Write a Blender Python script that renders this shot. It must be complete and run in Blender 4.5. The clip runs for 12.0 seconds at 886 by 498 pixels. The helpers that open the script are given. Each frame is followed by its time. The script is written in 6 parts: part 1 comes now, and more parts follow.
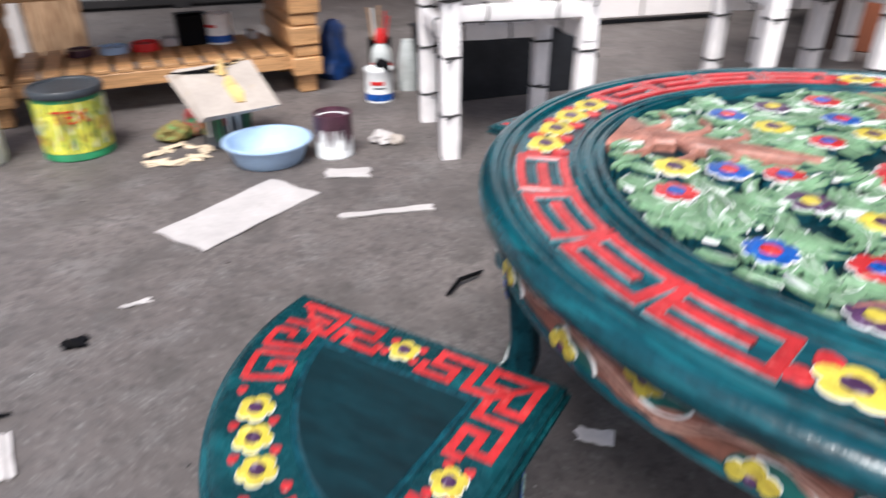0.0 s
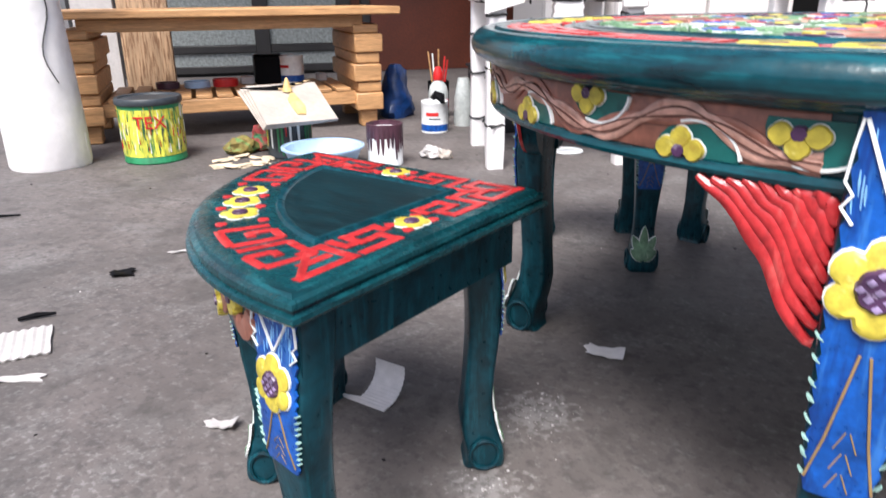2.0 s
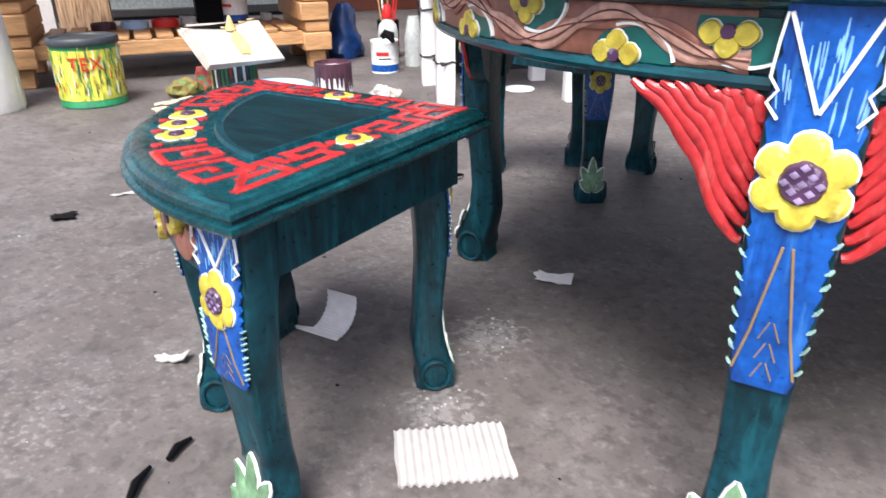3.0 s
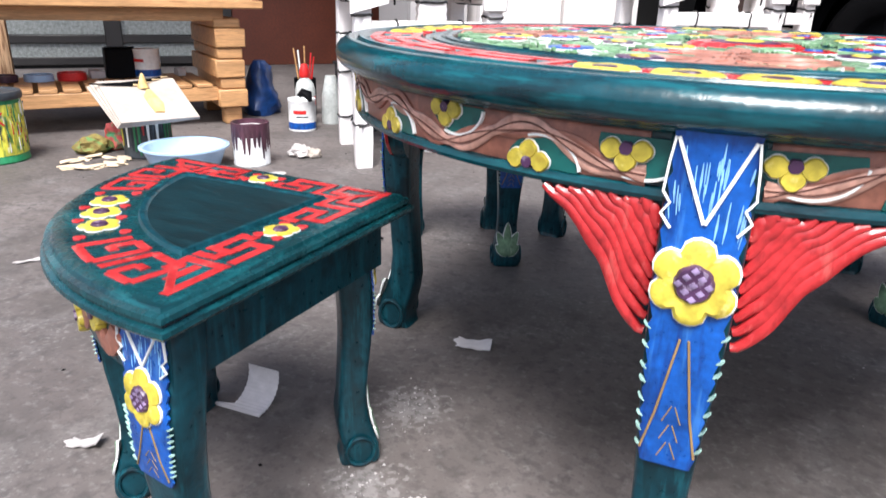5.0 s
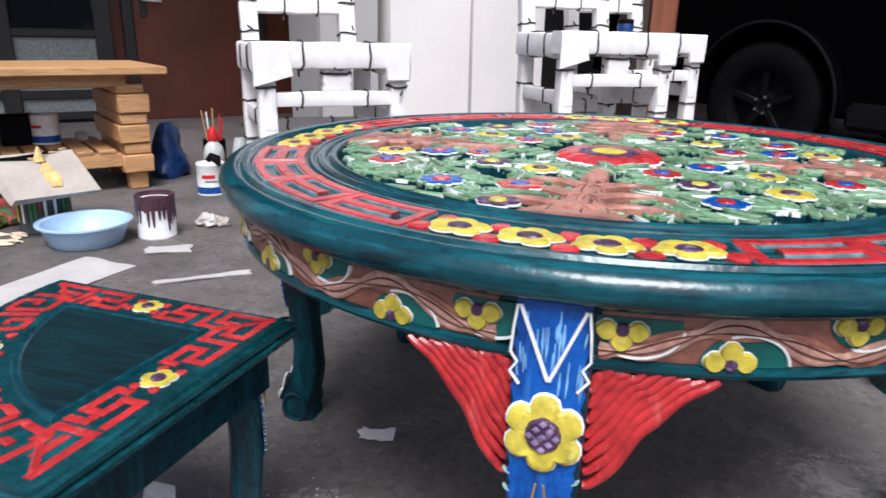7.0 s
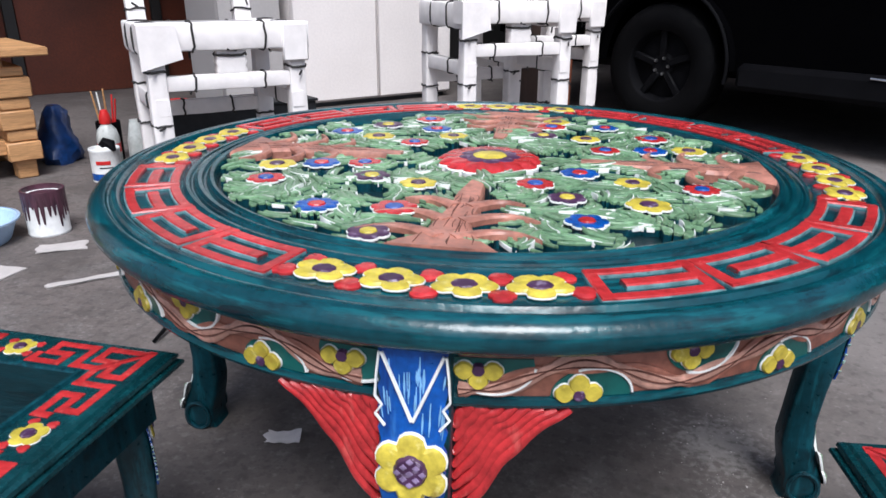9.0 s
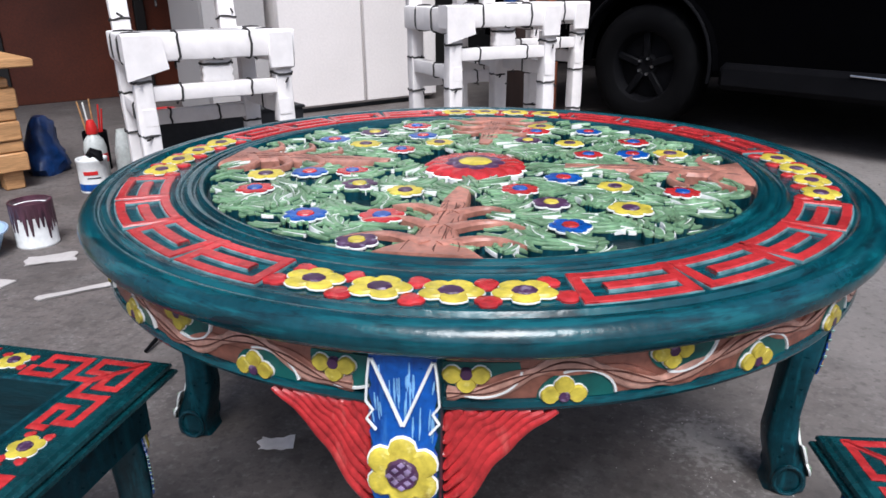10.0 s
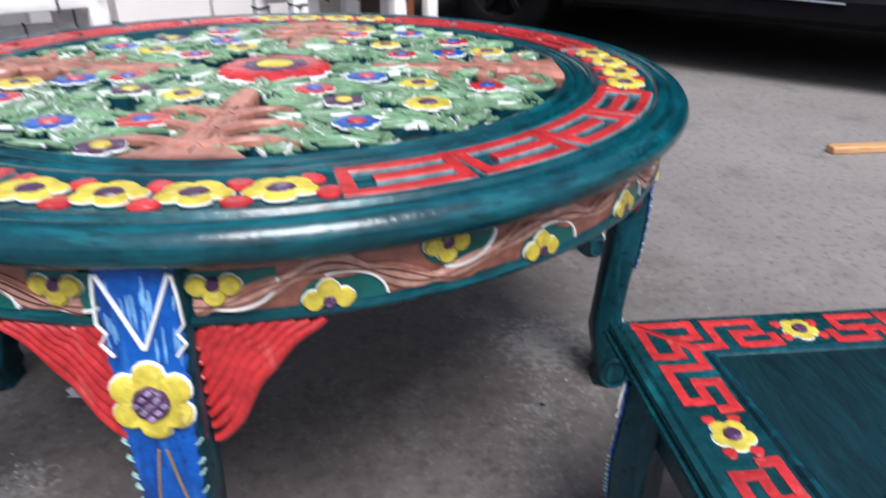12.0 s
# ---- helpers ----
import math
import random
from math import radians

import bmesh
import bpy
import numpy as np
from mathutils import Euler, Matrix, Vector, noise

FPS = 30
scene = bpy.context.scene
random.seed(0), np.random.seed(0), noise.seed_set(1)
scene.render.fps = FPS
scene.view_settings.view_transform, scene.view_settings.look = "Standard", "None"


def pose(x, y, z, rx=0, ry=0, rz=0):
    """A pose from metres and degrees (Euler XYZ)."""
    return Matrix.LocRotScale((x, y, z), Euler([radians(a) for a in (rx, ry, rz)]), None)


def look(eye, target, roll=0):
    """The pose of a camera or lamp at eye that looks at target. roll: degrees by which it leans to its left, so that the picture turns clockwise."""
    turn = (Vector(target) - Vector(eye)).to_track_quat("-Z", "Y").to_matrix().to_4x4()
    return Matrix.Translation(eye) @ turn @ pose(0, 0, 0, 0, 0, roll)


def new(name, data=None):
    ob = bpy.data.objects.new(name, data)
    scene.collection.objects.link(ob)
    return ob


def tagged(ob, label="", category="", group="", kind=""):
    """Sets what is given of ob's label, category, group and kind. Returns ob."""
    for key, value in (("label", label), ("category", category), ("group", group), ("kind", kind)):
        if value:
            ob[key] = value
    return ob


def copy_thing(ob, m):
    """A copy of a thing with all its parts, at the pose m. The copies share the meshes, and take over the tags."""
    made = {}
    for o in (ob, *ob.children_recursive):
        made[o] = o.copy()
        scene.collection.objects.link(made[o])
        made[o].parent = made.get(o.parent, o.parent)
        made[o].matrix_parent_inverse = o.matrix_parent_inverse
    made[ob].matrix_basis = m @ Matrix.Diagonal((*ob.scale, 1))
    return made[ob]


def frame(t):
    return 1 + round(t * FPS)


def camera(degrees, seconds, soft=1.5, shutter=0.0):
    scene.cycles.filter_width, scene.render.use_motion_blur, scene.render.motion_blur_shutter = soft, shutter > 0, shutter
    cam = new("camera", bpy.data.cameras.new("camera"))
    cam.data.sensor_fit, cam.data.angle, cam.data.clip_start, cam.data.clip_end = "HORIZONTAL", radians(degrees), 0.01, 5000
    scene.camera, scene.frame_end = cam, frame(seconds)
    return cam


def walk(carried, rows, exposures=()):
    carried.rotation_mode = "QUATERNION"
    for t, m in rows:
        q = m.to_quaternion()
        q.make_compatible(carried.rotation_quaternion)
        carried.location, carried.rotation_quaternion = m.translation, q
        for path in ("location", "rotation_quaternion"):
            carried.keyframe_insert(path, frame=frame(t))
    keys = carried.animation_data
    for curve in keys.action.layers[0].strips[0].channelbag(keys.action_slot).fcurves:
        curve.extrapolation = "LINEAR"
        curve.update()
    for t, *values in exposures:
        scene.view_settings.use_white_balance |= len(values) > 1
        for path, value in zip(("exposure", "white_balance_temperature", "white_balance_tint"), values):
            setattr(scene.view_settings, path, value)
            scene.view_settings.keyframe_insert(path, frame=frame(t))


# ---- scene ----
cam = camera(65.9, 12.0, shutter=0.5)
PATH = [
    (0, (-0.1305, -0.7229, 0.659), (-0.9714, 0.8181, -0.299), -0.1),
    (0.3, (-0.0714, -0.741, 0.559), (-1.199, 0.659, -0.3162), -2.7),
    (0.5, (-0.0476, -0.7429, 0.4819), (-1.2714, 0.64, -0.2876), -3.0),
    (0.8, (-0.0314, -0.7562, 0.4543), (-1.241, 0.719, -0.1457), -0.9),
    (1, (-0.0171, -0.7771, 0.4514), (-1.2, 0.7, -0.1971), -1.8),
    (1.5, (-0.0029, -0.799, 0.4533), (-1.1171, 0.7352, -0.1829), 0.9),
    (2, (0.0048, -0.8038, 0.4429), (-1.0714, 0.7343, -0.2476), -0.6),
    (2.5, (0.0143, -0.8019, 0.4257), (-1.0162, 0.7257, -0.3476), -1.7),
    (3, (0.019, -0.8076, 0.421), (-0.9238, 0.7486, -0.4076), -0.6),
    (3.2, (0.02, -0.8114, 0.4219), (-0.8848, 0.76, -0.4219), 0.3),
    (4.8, (0.021, -0.8181, 0.4524), (-0.6943, 0.899, -0.2829), 1.9),
    (5, (0.0181, -0.819, 0.4581), (-0.7352, 0.8962, -0.2429), 1.6),
    (5.5, (0.019, -0.8124, 0.4771), (-0.7133, 0.9333, -0.1714), 2.2),
    (6, (0.0286, -0.8105, 0.5143), (-0.6448, 0.9886, -0.0429), 1.6),
    (6.5, (0.039, -0.8105, 0.539), (-0.6057, 0.9952, -0.0314), 1.3),
    (7, (0.0543, -0.8038, 0.5438), (-0.5143, 1.0162, -0.0581), 1.3),
    (7.5, (0.0924, -0.7838, 0.5276), (-0.3562, 1.0467, -0.141), -0.2),
    (7.7, (0.1105, -0.7771, 0.5314), (-0.261, 1.04, -0.219), 0.0),
    (9.3, (0.0857, -0.7914, 0.6133), (-0.261, 1.0448, -0.1), 0.5),
    (9.5, (0.0819, -0.7952, 0.6152), (-0.26, 1.0457, -0.0876), 0.4),
    (9.6, (0.0848, -0.7924, 0.6095), (-0.2505, 1.06, -0.0676), -0.2),
    (10, (0.0981, -0.7943, 0.6114), (-0.2219, 1.0467, -0.1), -0.4),
    (10.5, (0.1267, -0.7924, 0.6143), (-0.161, 1.0771, -0.0362), -1.3),
    (11, (0.1524, -0.7838, 0.6171), (-0.079, 1.0781, -0.0771), -1.4),
    (11.5, (0.1638, -0.7714, 0.6019), (0.0162, 1.0714, -0.1629), -1.4),
    (12, (0.1752, -0.7514, 0.5695), (0.1924, 1.039, -0.3229), 0.3),
]
walk(cam, [(t, look(eye, target, roll)) for t, eye, target, roll in PATH],
     [(0, 1.22, 6450, 10), (0.8, 1.42, 6450, 10), (1.5, 1.44, 6450, 10), (3.0, 1.72, 6450, 10), (5.0, 1.66, 6450, 10), (5.5, 1.52, 6380, 10), (6.0, 1.28, 6380, 10), (6.5, 1.1, 6280, 10), (7.0, 1.0, 6190, 10), (7.5, 1.02, 6190, 10), (9.5, 0.86, 6190, 10), (11.5, 1.05, 6190, 10), (12.0, 1.08, 6190, 10)])


# ---- world and light ----
world = bpy.data.worlds.new("sky")
scene.world = world
world.use_nodes = True
wn = world.node_tree
sky = wn.nodes.new("ShaderNodeTexSky")
sky.sky_type = "NISHITA"
sky.sun_disc = False
sky.sun_elevation = radians(58)
sky.sun_rotation = radians(162)
sky.air_density, sky.dust_density = 1.0, 4.0
wn.links.new(sky.outputs[0], wn.nodes["Background"].inputs[0])
wn.nodes["Background"].inputs[1].default_value = 0.085
sun_data = bpy.data.lights.new("sun", "SUN")
sun_data.energy, sun_data.angle, sun_data.color = 2.15, radians(28), (0.97, 0.985, 1.0)
sun = new("sun", sun_data)
sun.matrix_world = look((1.5, -4.7, 8), (0, 0, 0))


# ---- mesh tools ----
class Geo:
    """Vertices and faces gathered for one mesh."""

    def __init__(self):
        self.v, self.f = [], []

    def add(self, verts, faces):
        n = len(self.v)
        self.v += [tuple(p) for p in verts]
        self.f += [tuple(i + n for i in face) for face in faces]
        return self

    def box(self, c, s, m=None, bev=0.0):
        x, y, z = (k / 2 for k in s)
        if bev:
            b = min(bev, x * 0.9, y * 0.9, z * 0.9)
            pts, faces, idx = [], [], {}
            for sx in (-1, 1):
                for sy in (-1, 1):
                    for sz in (-1, 1):
                        for ax in range(3):
                            p = [sx * x, sy * y, sz * z]
                            for k in range(3):
                                if k != ax:
                                    p[k] -= (sx, sy, sz)[k] * b
                            idx[sx, sy, sz, ax] = len(pts)
                            pts.append(p)
            for ax in range(3):
                o = [k for k in range(3) if k != ax]
                for sg in (-1, 1):
                    ring = []
                    for a, c2 in ((-1, -1), (1, -1), (1, 1), (-1, 1)):
                        k = [0, 0, 0]
                        k[ax], k[o[0]], k[o[1]] = sg, a, c2
                        ring.append(idx[k[0], k[1], k[2], ax])
                    faces.append(ring)
                for a in (-1, 1):
                    for c2 in (-1, 1):
                        k0, k1 = [0, 0, 0], [0, 0, 0]
                        k0[ax], k0[o[0]], k0[o[1]] = -1, a, c2
                        k1[ax], k1[o[0]], k1[o[1]] = 1, a, c2
                        faces.append([idx[(*k0, o[0])], idx[(*k1, o[0])], idx[(*k1, o[1])], idx[(*k0, o[1])]])
            for sx in (-1, 1):
                for sy in (-1, 1):
                    for sz in (-1, 1):
                        faces.append([idx[sx, sy, sz, k] for k in range(3)])
        else:
            pts = [(a, b2, c2) for a in (-x, x) for b2 in (-y, y) for c2 in (-z, z)]
            faces = [(0, 1, 3, 2), (4, 6, 7, 5), (0, 4, 5, 1), (2, 3, 7, 6), (0, 2, 6, 4), (1, 5, 7, 3)]
        mt = Matrix.Translation(c) @ (m if m is not None else Matrix())
        return self.add([mt @ Vector(p) for p in pts], faces)

    def lathe(self, prof, n=48, c=(0, 0, 0), a0=0.0, a1=2 * math.pi, wob=None):
        full = abs(a1 - a0 - 2 * math.pi) < 1e-6
        k = n if full else n + 1
        pts = []
        for i in range(k):
            a = a0 + (a1 - a0) * i / n
            for r, z in prof:
                d = wob(a, r, z) if wob else 0.0
                pts.append((c[0] + (r + d) * math.cos(a), c[1] + (r + d) * math.sin(a), c[2] + z))
        p = len(prof)
        faces = [(i * p + j, ((i + 1) % k) * p + j, ((i + 1) % k) * p + j + 1, i * p + j + 1)
                 for i in range(n) for j in range(p - 1)]
        return self.add(pts, faces)

    def tube(self, pts, radii, n=8, flat=1.0, cap=True):
        pts = [Vector(p) for p in pts]
        if not hasattr(radii, "__len__"):
            radii = [radii] * len(pts)
        rings, up = [], None
        for i, p in enumerate(pts):
            d = (pts[min(i + 1, len(pts) - 1)] - pts[max(i - 1, 0)]).normalized()
            if up is None:
                up = Vector((0, 0, 1)) if abs(d.z) < 0.9 else Vector((1, 0, 0))
            side = d.cross(up).normalized()
            up = side.cross(d).normalized()
            for k in range(n):
                a = 2 * math.pi * k / n
                rings.append(p + side * (math.cos(a) * radii[i]) + up * (math.sin(a) * radii[i] * flat))
        faces = [(i * n + k, i * n + (k + 1) % n, (i + 1) * n + (k + 1) % n, (i + 1) * n + k)
                 for i in range(len(pts) - 1) for k in range(n)]
        if cap:
            faces += [tuple(range(n))[::-1], tuple(range((len(pts) - 1) * n, len(pts) * n))]
        return self.add(rings, faces)

    def prism(self, poly, w0, w1, fmap, inset=0.0):
        """A plate over a convex or star-shaped outline in (u, v), from depth w0 to w1, laid on a surface by fmap."""
        n = len(poly)
        cu, cv = sum(p[0] for p in poly) / n, sum(p[1] for p in poly) / n
        low = [fmap(u, v, w0) for u, v in poly]
        mid = [fmap(u, v, w0 + (w1 - w0) * 0.7) for u, v in poly]
        top = [fmap(u + (cu - u) * inset, v + (cv - v) * inset, w1) for u, v in poly]
        faces = [(i, (i + 1) % n, n + (i + 1) % n, n + i) for i in range(n)]
        faces += [(n + i, n + (i + 1) % n, 2 * n + (i + 1) % n, 2 * n + i) for i in range(n)]
        faces += [(2 * n + i, 2 * n + (i + 1) % n, 3 * n) for i in range(n)]
        return self.add(low + mid + top + [fmap(cu, cv, w1)], faces)

    def strip(self, line, half, w0, w1, fmap, edge=0.72):
        """A raised ribbon along a line in (u, v)."""
        k = len(line)
        if not hasattr(half, "__len__"):
            half = [half] * k
        pts = []
        for i, (u, v) in enumerate(line):
            a, b = line[max(i - 1, 0)], line[min(i + 1, k - 1)]
            du, dv = b[0] - a[0], b[1] - a[1]
            d = math.hypot(du, dv) or 1.0
            nu, nv = -dv / d, du / d
            for s, w in ((-1, w0), (-1, w0 + (w1 - w0) * 0.7), (-edge, w1), (edge, w1), (1, w0 + (w1 - w0) * 0.7), (1, w0)):
                pts.append(fmap(u + nu * s * half[i], v + nv * s * half[i], w))
        faces = [(i * 6 + j, i * 6 + j + 1, (i + 1) * 6 + j + 1, (i + 1) * 6 + j) for i in range(k - 1) for j in range(5)]
        faces += [tuple(range(6))[::-1], tuple(range(6 * k - 6, 6 * k))]
        return self.add(pts, faces)

    def petals(self, u, v, r, n, w0, w1, fmap, lobe=0.22, turn=0.0, dip=0.0, seg=6):
        """A lobed flower plate, slightly domed."""
        k = n * seg
        rad = [r * (1 - lobe + lobe * abs(math.cos(n * (2 * math.pi * i / k) / 2)) ** 0.6) for i in range(k)]
        rings = [(1.0, w0), (1.0, w0 + (w1 - w0) * 0.6), (0.86, w1), (0.4, w1 - dip)]
        pts = []
        for s, w in rings:
            for i in range(k):
                a = turn + 2 * math.pi * i / k
                pts.append(fmap(u + math.cos(a) * rad[i] * s, v + math.sin(a) * rad[i] * s, w))
        pts.append(fmap(u, v, w1 - dip))
        faces = [(j * k + i, j * k + (i + 1) % k, (j + 1) * k + (i + 1) % k, (j + 1) * k + i) for j in range(3) for i in range(k)]
        faces += [(3 * k + i, 3 * k + (i + 1) % k, 4 * k) for i in range(k)]
        return self.add(pts, faces)

    def loft(self, rings, cap=True):
        n = len(rings[0])
        pts = [p for ring in rings for p in ring]
        faces = [(j * n + i, j * n + (i + 1) % n, (j + 1) * n + (i + 1) % n, (j + 1) * n + i) for j in range(len(rings) - 1) for i in range(n)]
        if cap:
            faces += [tuple(range(n))[::-1], tuple(range((len(rings) - 1) * n, len(rings) * n))]
        return self.add(pts, faces)

    def mesh(self, name, smooth=None):
        me = bpy.data.meshes.new(name)
        me.from_pydata(self.v, [], self.f)
        bm = bmesh.new()
        bm.from_mesh(me)
        bmesh.ops.recalc_face_normals(bm, faces=bm.faces)
        bm.to_mesh(me)
        bm.free()
        if smooth:
            for p in me.polygons:
                p.use_smooth = True
            me.set_sharp_from_angle(angle=radians(smooth))
        return me


def part(name, geo, material, parent=None, label="", smooth=40):
    me = geo.mesh(name, smooth) if isinstance(geo, Geo) else geo
    if not me.materials:
        me.materials.append(material)
    ob = new(name, me)
    ob.parent = parent
    if label:
        tagged(ob, label)
    return ob


def thing(name, m, label, category, group="", kind=""):
    ob = new(name)
    ob.empty_display_size = 0.05
    ob.matrix_basis = m
    return tagged(ob, label, category, group, kind)


# ---- materials ----
def mat(name, col, rough=0.5, metal=0.0, var=0.25, scale=8.0, fine=90.0, bump=0.15, dark=None, amount=0.0, stretch=(1, 1, 1), spec=0.5, thr=0.55, coat=0.0):
    """A surface with broad and fine variation, an optional second colour in worn patches, and fine relief."""
    m = bpy.data.materials.new(name)
    m.use_nodes = True
    nt = m.node_tree
    b = nt.nodes["Principled BSDF"]
    b.inputs["Roughness"].default_value, b.inputs["Metallic"].default_value = rough, metal
    b.inputs["Specular IOR Level"].default_value = spec
    b.inputs["Coat Weight"].default_value = coat
    b.inputs["Coat Roughness"].default_value = 0.15
    tc = nt.nodes.new("ShaderNodeTexCoord")
    mp = nt.nodes.new("ShaderNodeMapping")
    mp.inputs["Scale"].default_value = stretch
    nt.links.new(tc.outputs["Object"], mp.inputs[0])

    def noise_tex(sc, det):
        n = nt.nodes.new("ShaderNodeTexNoise")
        n.inputs["Scale"].default_value, n.inputs["Detail"].default_value = sc, det
        nt.links.new(mp.outputs[0], n.inputs["Vector"])
        return n

    big, small = noise_tex(scale, 4), noise_tex(fine, 3)
    ramp = nt.nodes.new("ShaderNodeMapRange")
    ramp.inputs["From Min"].default_value, ramp.inputs["From Max"].default_value = 0.3, 0.7
    ramp.inputs["To Min"].default_value, ramp.inputs["To Max"].default_value = 1 - var, 1 + var
    nt.links.new(big.outputs["Fac"], ramp.inputs["Value"])
    ramp2 = nt.nodes.new("ShaderNodeMapRange")
    ramp2.inputs["From Min"].default_value, ramp2.inputs["From Max"].default_value = 0.3, 0.7
    ramp2.inputs["To Min"].default_value, ramp2.inputs["To Max"].default_value = 1 - var * 0.6, 1 + var * 0.6
    nt.links.new(small.outputs["Fac"], ramp2.inputs["Value"])
    mul = nt.nodes.new("ShaderNodeMath")
    mul.operation = "MULTIPLY"
    nt.links.new(ramp.outputs[0], mul.inputs[0])
    nt.links.new(ramp2.outputs[0], mul.inputs[1])
    base = nt.nodes.new("ShaderNodeMix")
    base.data_type = "RGBA"
    base.blend_type = "MULTIPLY"
    base.inputs["Factor"].default_value = 1.0
    base.inputs["A"].default_value = (*col, 1)
    nt.links.new(mul.outputs[0], base.inputs["B"])
    out = base.outputs["Result"]
    if dark is not None:
        pick = noise_tex(scale * 2.3, 6)
        st = nt.nodes.new("ShaderNodeMapRange")
        st.inputs["From Min"].default_value, st.inputs["From Max"].default_value = thr, thr + 0.12
        st.inputs["To Max"].default_value = amount
        nt.links.new(pick.outputs["Fac"], st.inputs["Value"])
        mix = nt.nodes.new("ShaderNodeMix")
        mix.data_type = "RGBA"
        mix.inputs["B"].default_value = (*dark, 1)
        nt.links.new(st.outputs[0], mix.inputs["Factor"])
        nt.links.new(out, mix.inputs["A"])
        out = mix.outputs["Result"]
    nt.links.new(out, b.inputs["Base Color"])
    rr = nt.nodes.new("ShaderNodeMapRange")
    rr.inputs["To Min"].default_value, rr.inputs["To Max"].default_value = rough * 0.75, min(1, rough * 1.25)
    nt.links.new(small.outputs["Fac"], rr.inputs["Value"])
    nt.links.new(rr.outputs[0], b.inputs["Roughness"])
    if bump:
        bp = nt.nodes.new("ShaderNodeBump")
        bp.inputs["Strength"].default_value, bp.inputs["Distance"].default_value = bump, 0.002
        nt.links.new(small.outputs["Fac"], bp.inputs["Height"])
        nt.links.new(bp.outputs[0], b.inputs["Normal"])
    return m


TEAL = mat("teal_paint", (0.003, 0.036, 0.05), 0.3, var=0.45, scale=14, fine=120, bump=0.25, dark=(0.002, 0.012, 0.018), amount=0.85, spec=0.32)
RED = mat("red_paint", (0.41, 0.025, 0.028), 0.24, var=0.25, scale=30, fine=200, dark=(0.2, 0.012, 0.015), amount=0.5, thr=0.62)
YELLOW = mat("yellow_paint", (0.5, 0.4, 0.05), 0.4, var=0.3, scale=40, fine=200)
BLUE = mat("blue_paint", (0.003, 0.066, 0.3), 0.3, var=0.35, scale=40, fine=200)
WHITE = mat("white_line_paint", (0.75, 0.76, 0.74), 0.45, var=0.1, scale=40)
BROWN = mat("brown_paint", (0.27, 0.105, 0.072), 0.45, var=0.35, scale=35, fine=160, dark=(0.1, 0.035, 0.025), amount=0.5, thr=0.6)
LEAF = mat("leaf_green_paint", (0.135, 0.24, 0.135), 0.33, var=0.4, scale=30, fine=160)
PURPLE = mat("purple_paint", (0.055, 0.02, 0.06), 0.4, var=0.3, scale=60)
CONCRETE = mat("concrete", (0.112, 0.095, 0.09), 0.7, var=0.24, scale=1.7, fine=26, bump=0.3, dark=(0.075, 0.066, 0.063), amount=0.45, thr=0.52)


def dusty(m, col, scale, thr, amount):
    """Adds pale dust specks over a material's base colour."""
    nt = m.node_tree
    b = nt.nodes["Principled BSDF"]
    old = b.inputs["Base Color"].links[0].from_socket
    tc = nt.nodes.new("ShaderNodeTexCoord")
    fine_n, patch = nt.nodes.new("ShaderNodeTexNoise"), nt.nodes.new("ShaderNodeTexNoise")
    fine_n.inputs["Scale"].default_value, fine_n.inputs["Detail"].default_value = scale, 5
    patch.inputs["Scale"].default_value, patch.inputs["Detail"].default_value = 4.5, 3
    for n in (fine_n, patch):
        nt.links.new(tc.outputs["Object"], n.inputs["Vector"])
    r1, r2 = nt.nodes.new("ShaderNodeMapRange"), nt.nodes.new("ShaderNodeMapRange")
    r1.inputs["From Min"].default_value, r1.inputs["From Max"].default_value, r1.inputs["To Max"].default_value = thr, thr + 0.07, amount
    r2.inputs["From Min"].default_value, r2.inputs["From Max"].default_value = 0.5, 0.68
    nt.links.new(fine_n.outputs["Fac"], r1.inputs["Value"])
    nt.links.new(patch.outputs["Fac"], r2.inputs["Value"])
    mul = nt.nodes.new("ShaderNodeMath")
    mul.operation = "MULTIPLY"
    nt.links.new(r1.outputs[0], mul.inputs[0])
    nt.links.new(r2.outputs[0], mul.inputs[1])
    mix = nt.nodes.new("ShaderNodeMix")
    mix.data_type = "RGBA"
    mix.inputs["B"].default_value = (*col, 1)
    nt.links.new(mul.outputs[0], mix.inputs["Factor"])
    nt.links.new(old, mix.inputs["A"])
    nt.links.new(mix.outputs["Result"], b.inputs["Base Color"])


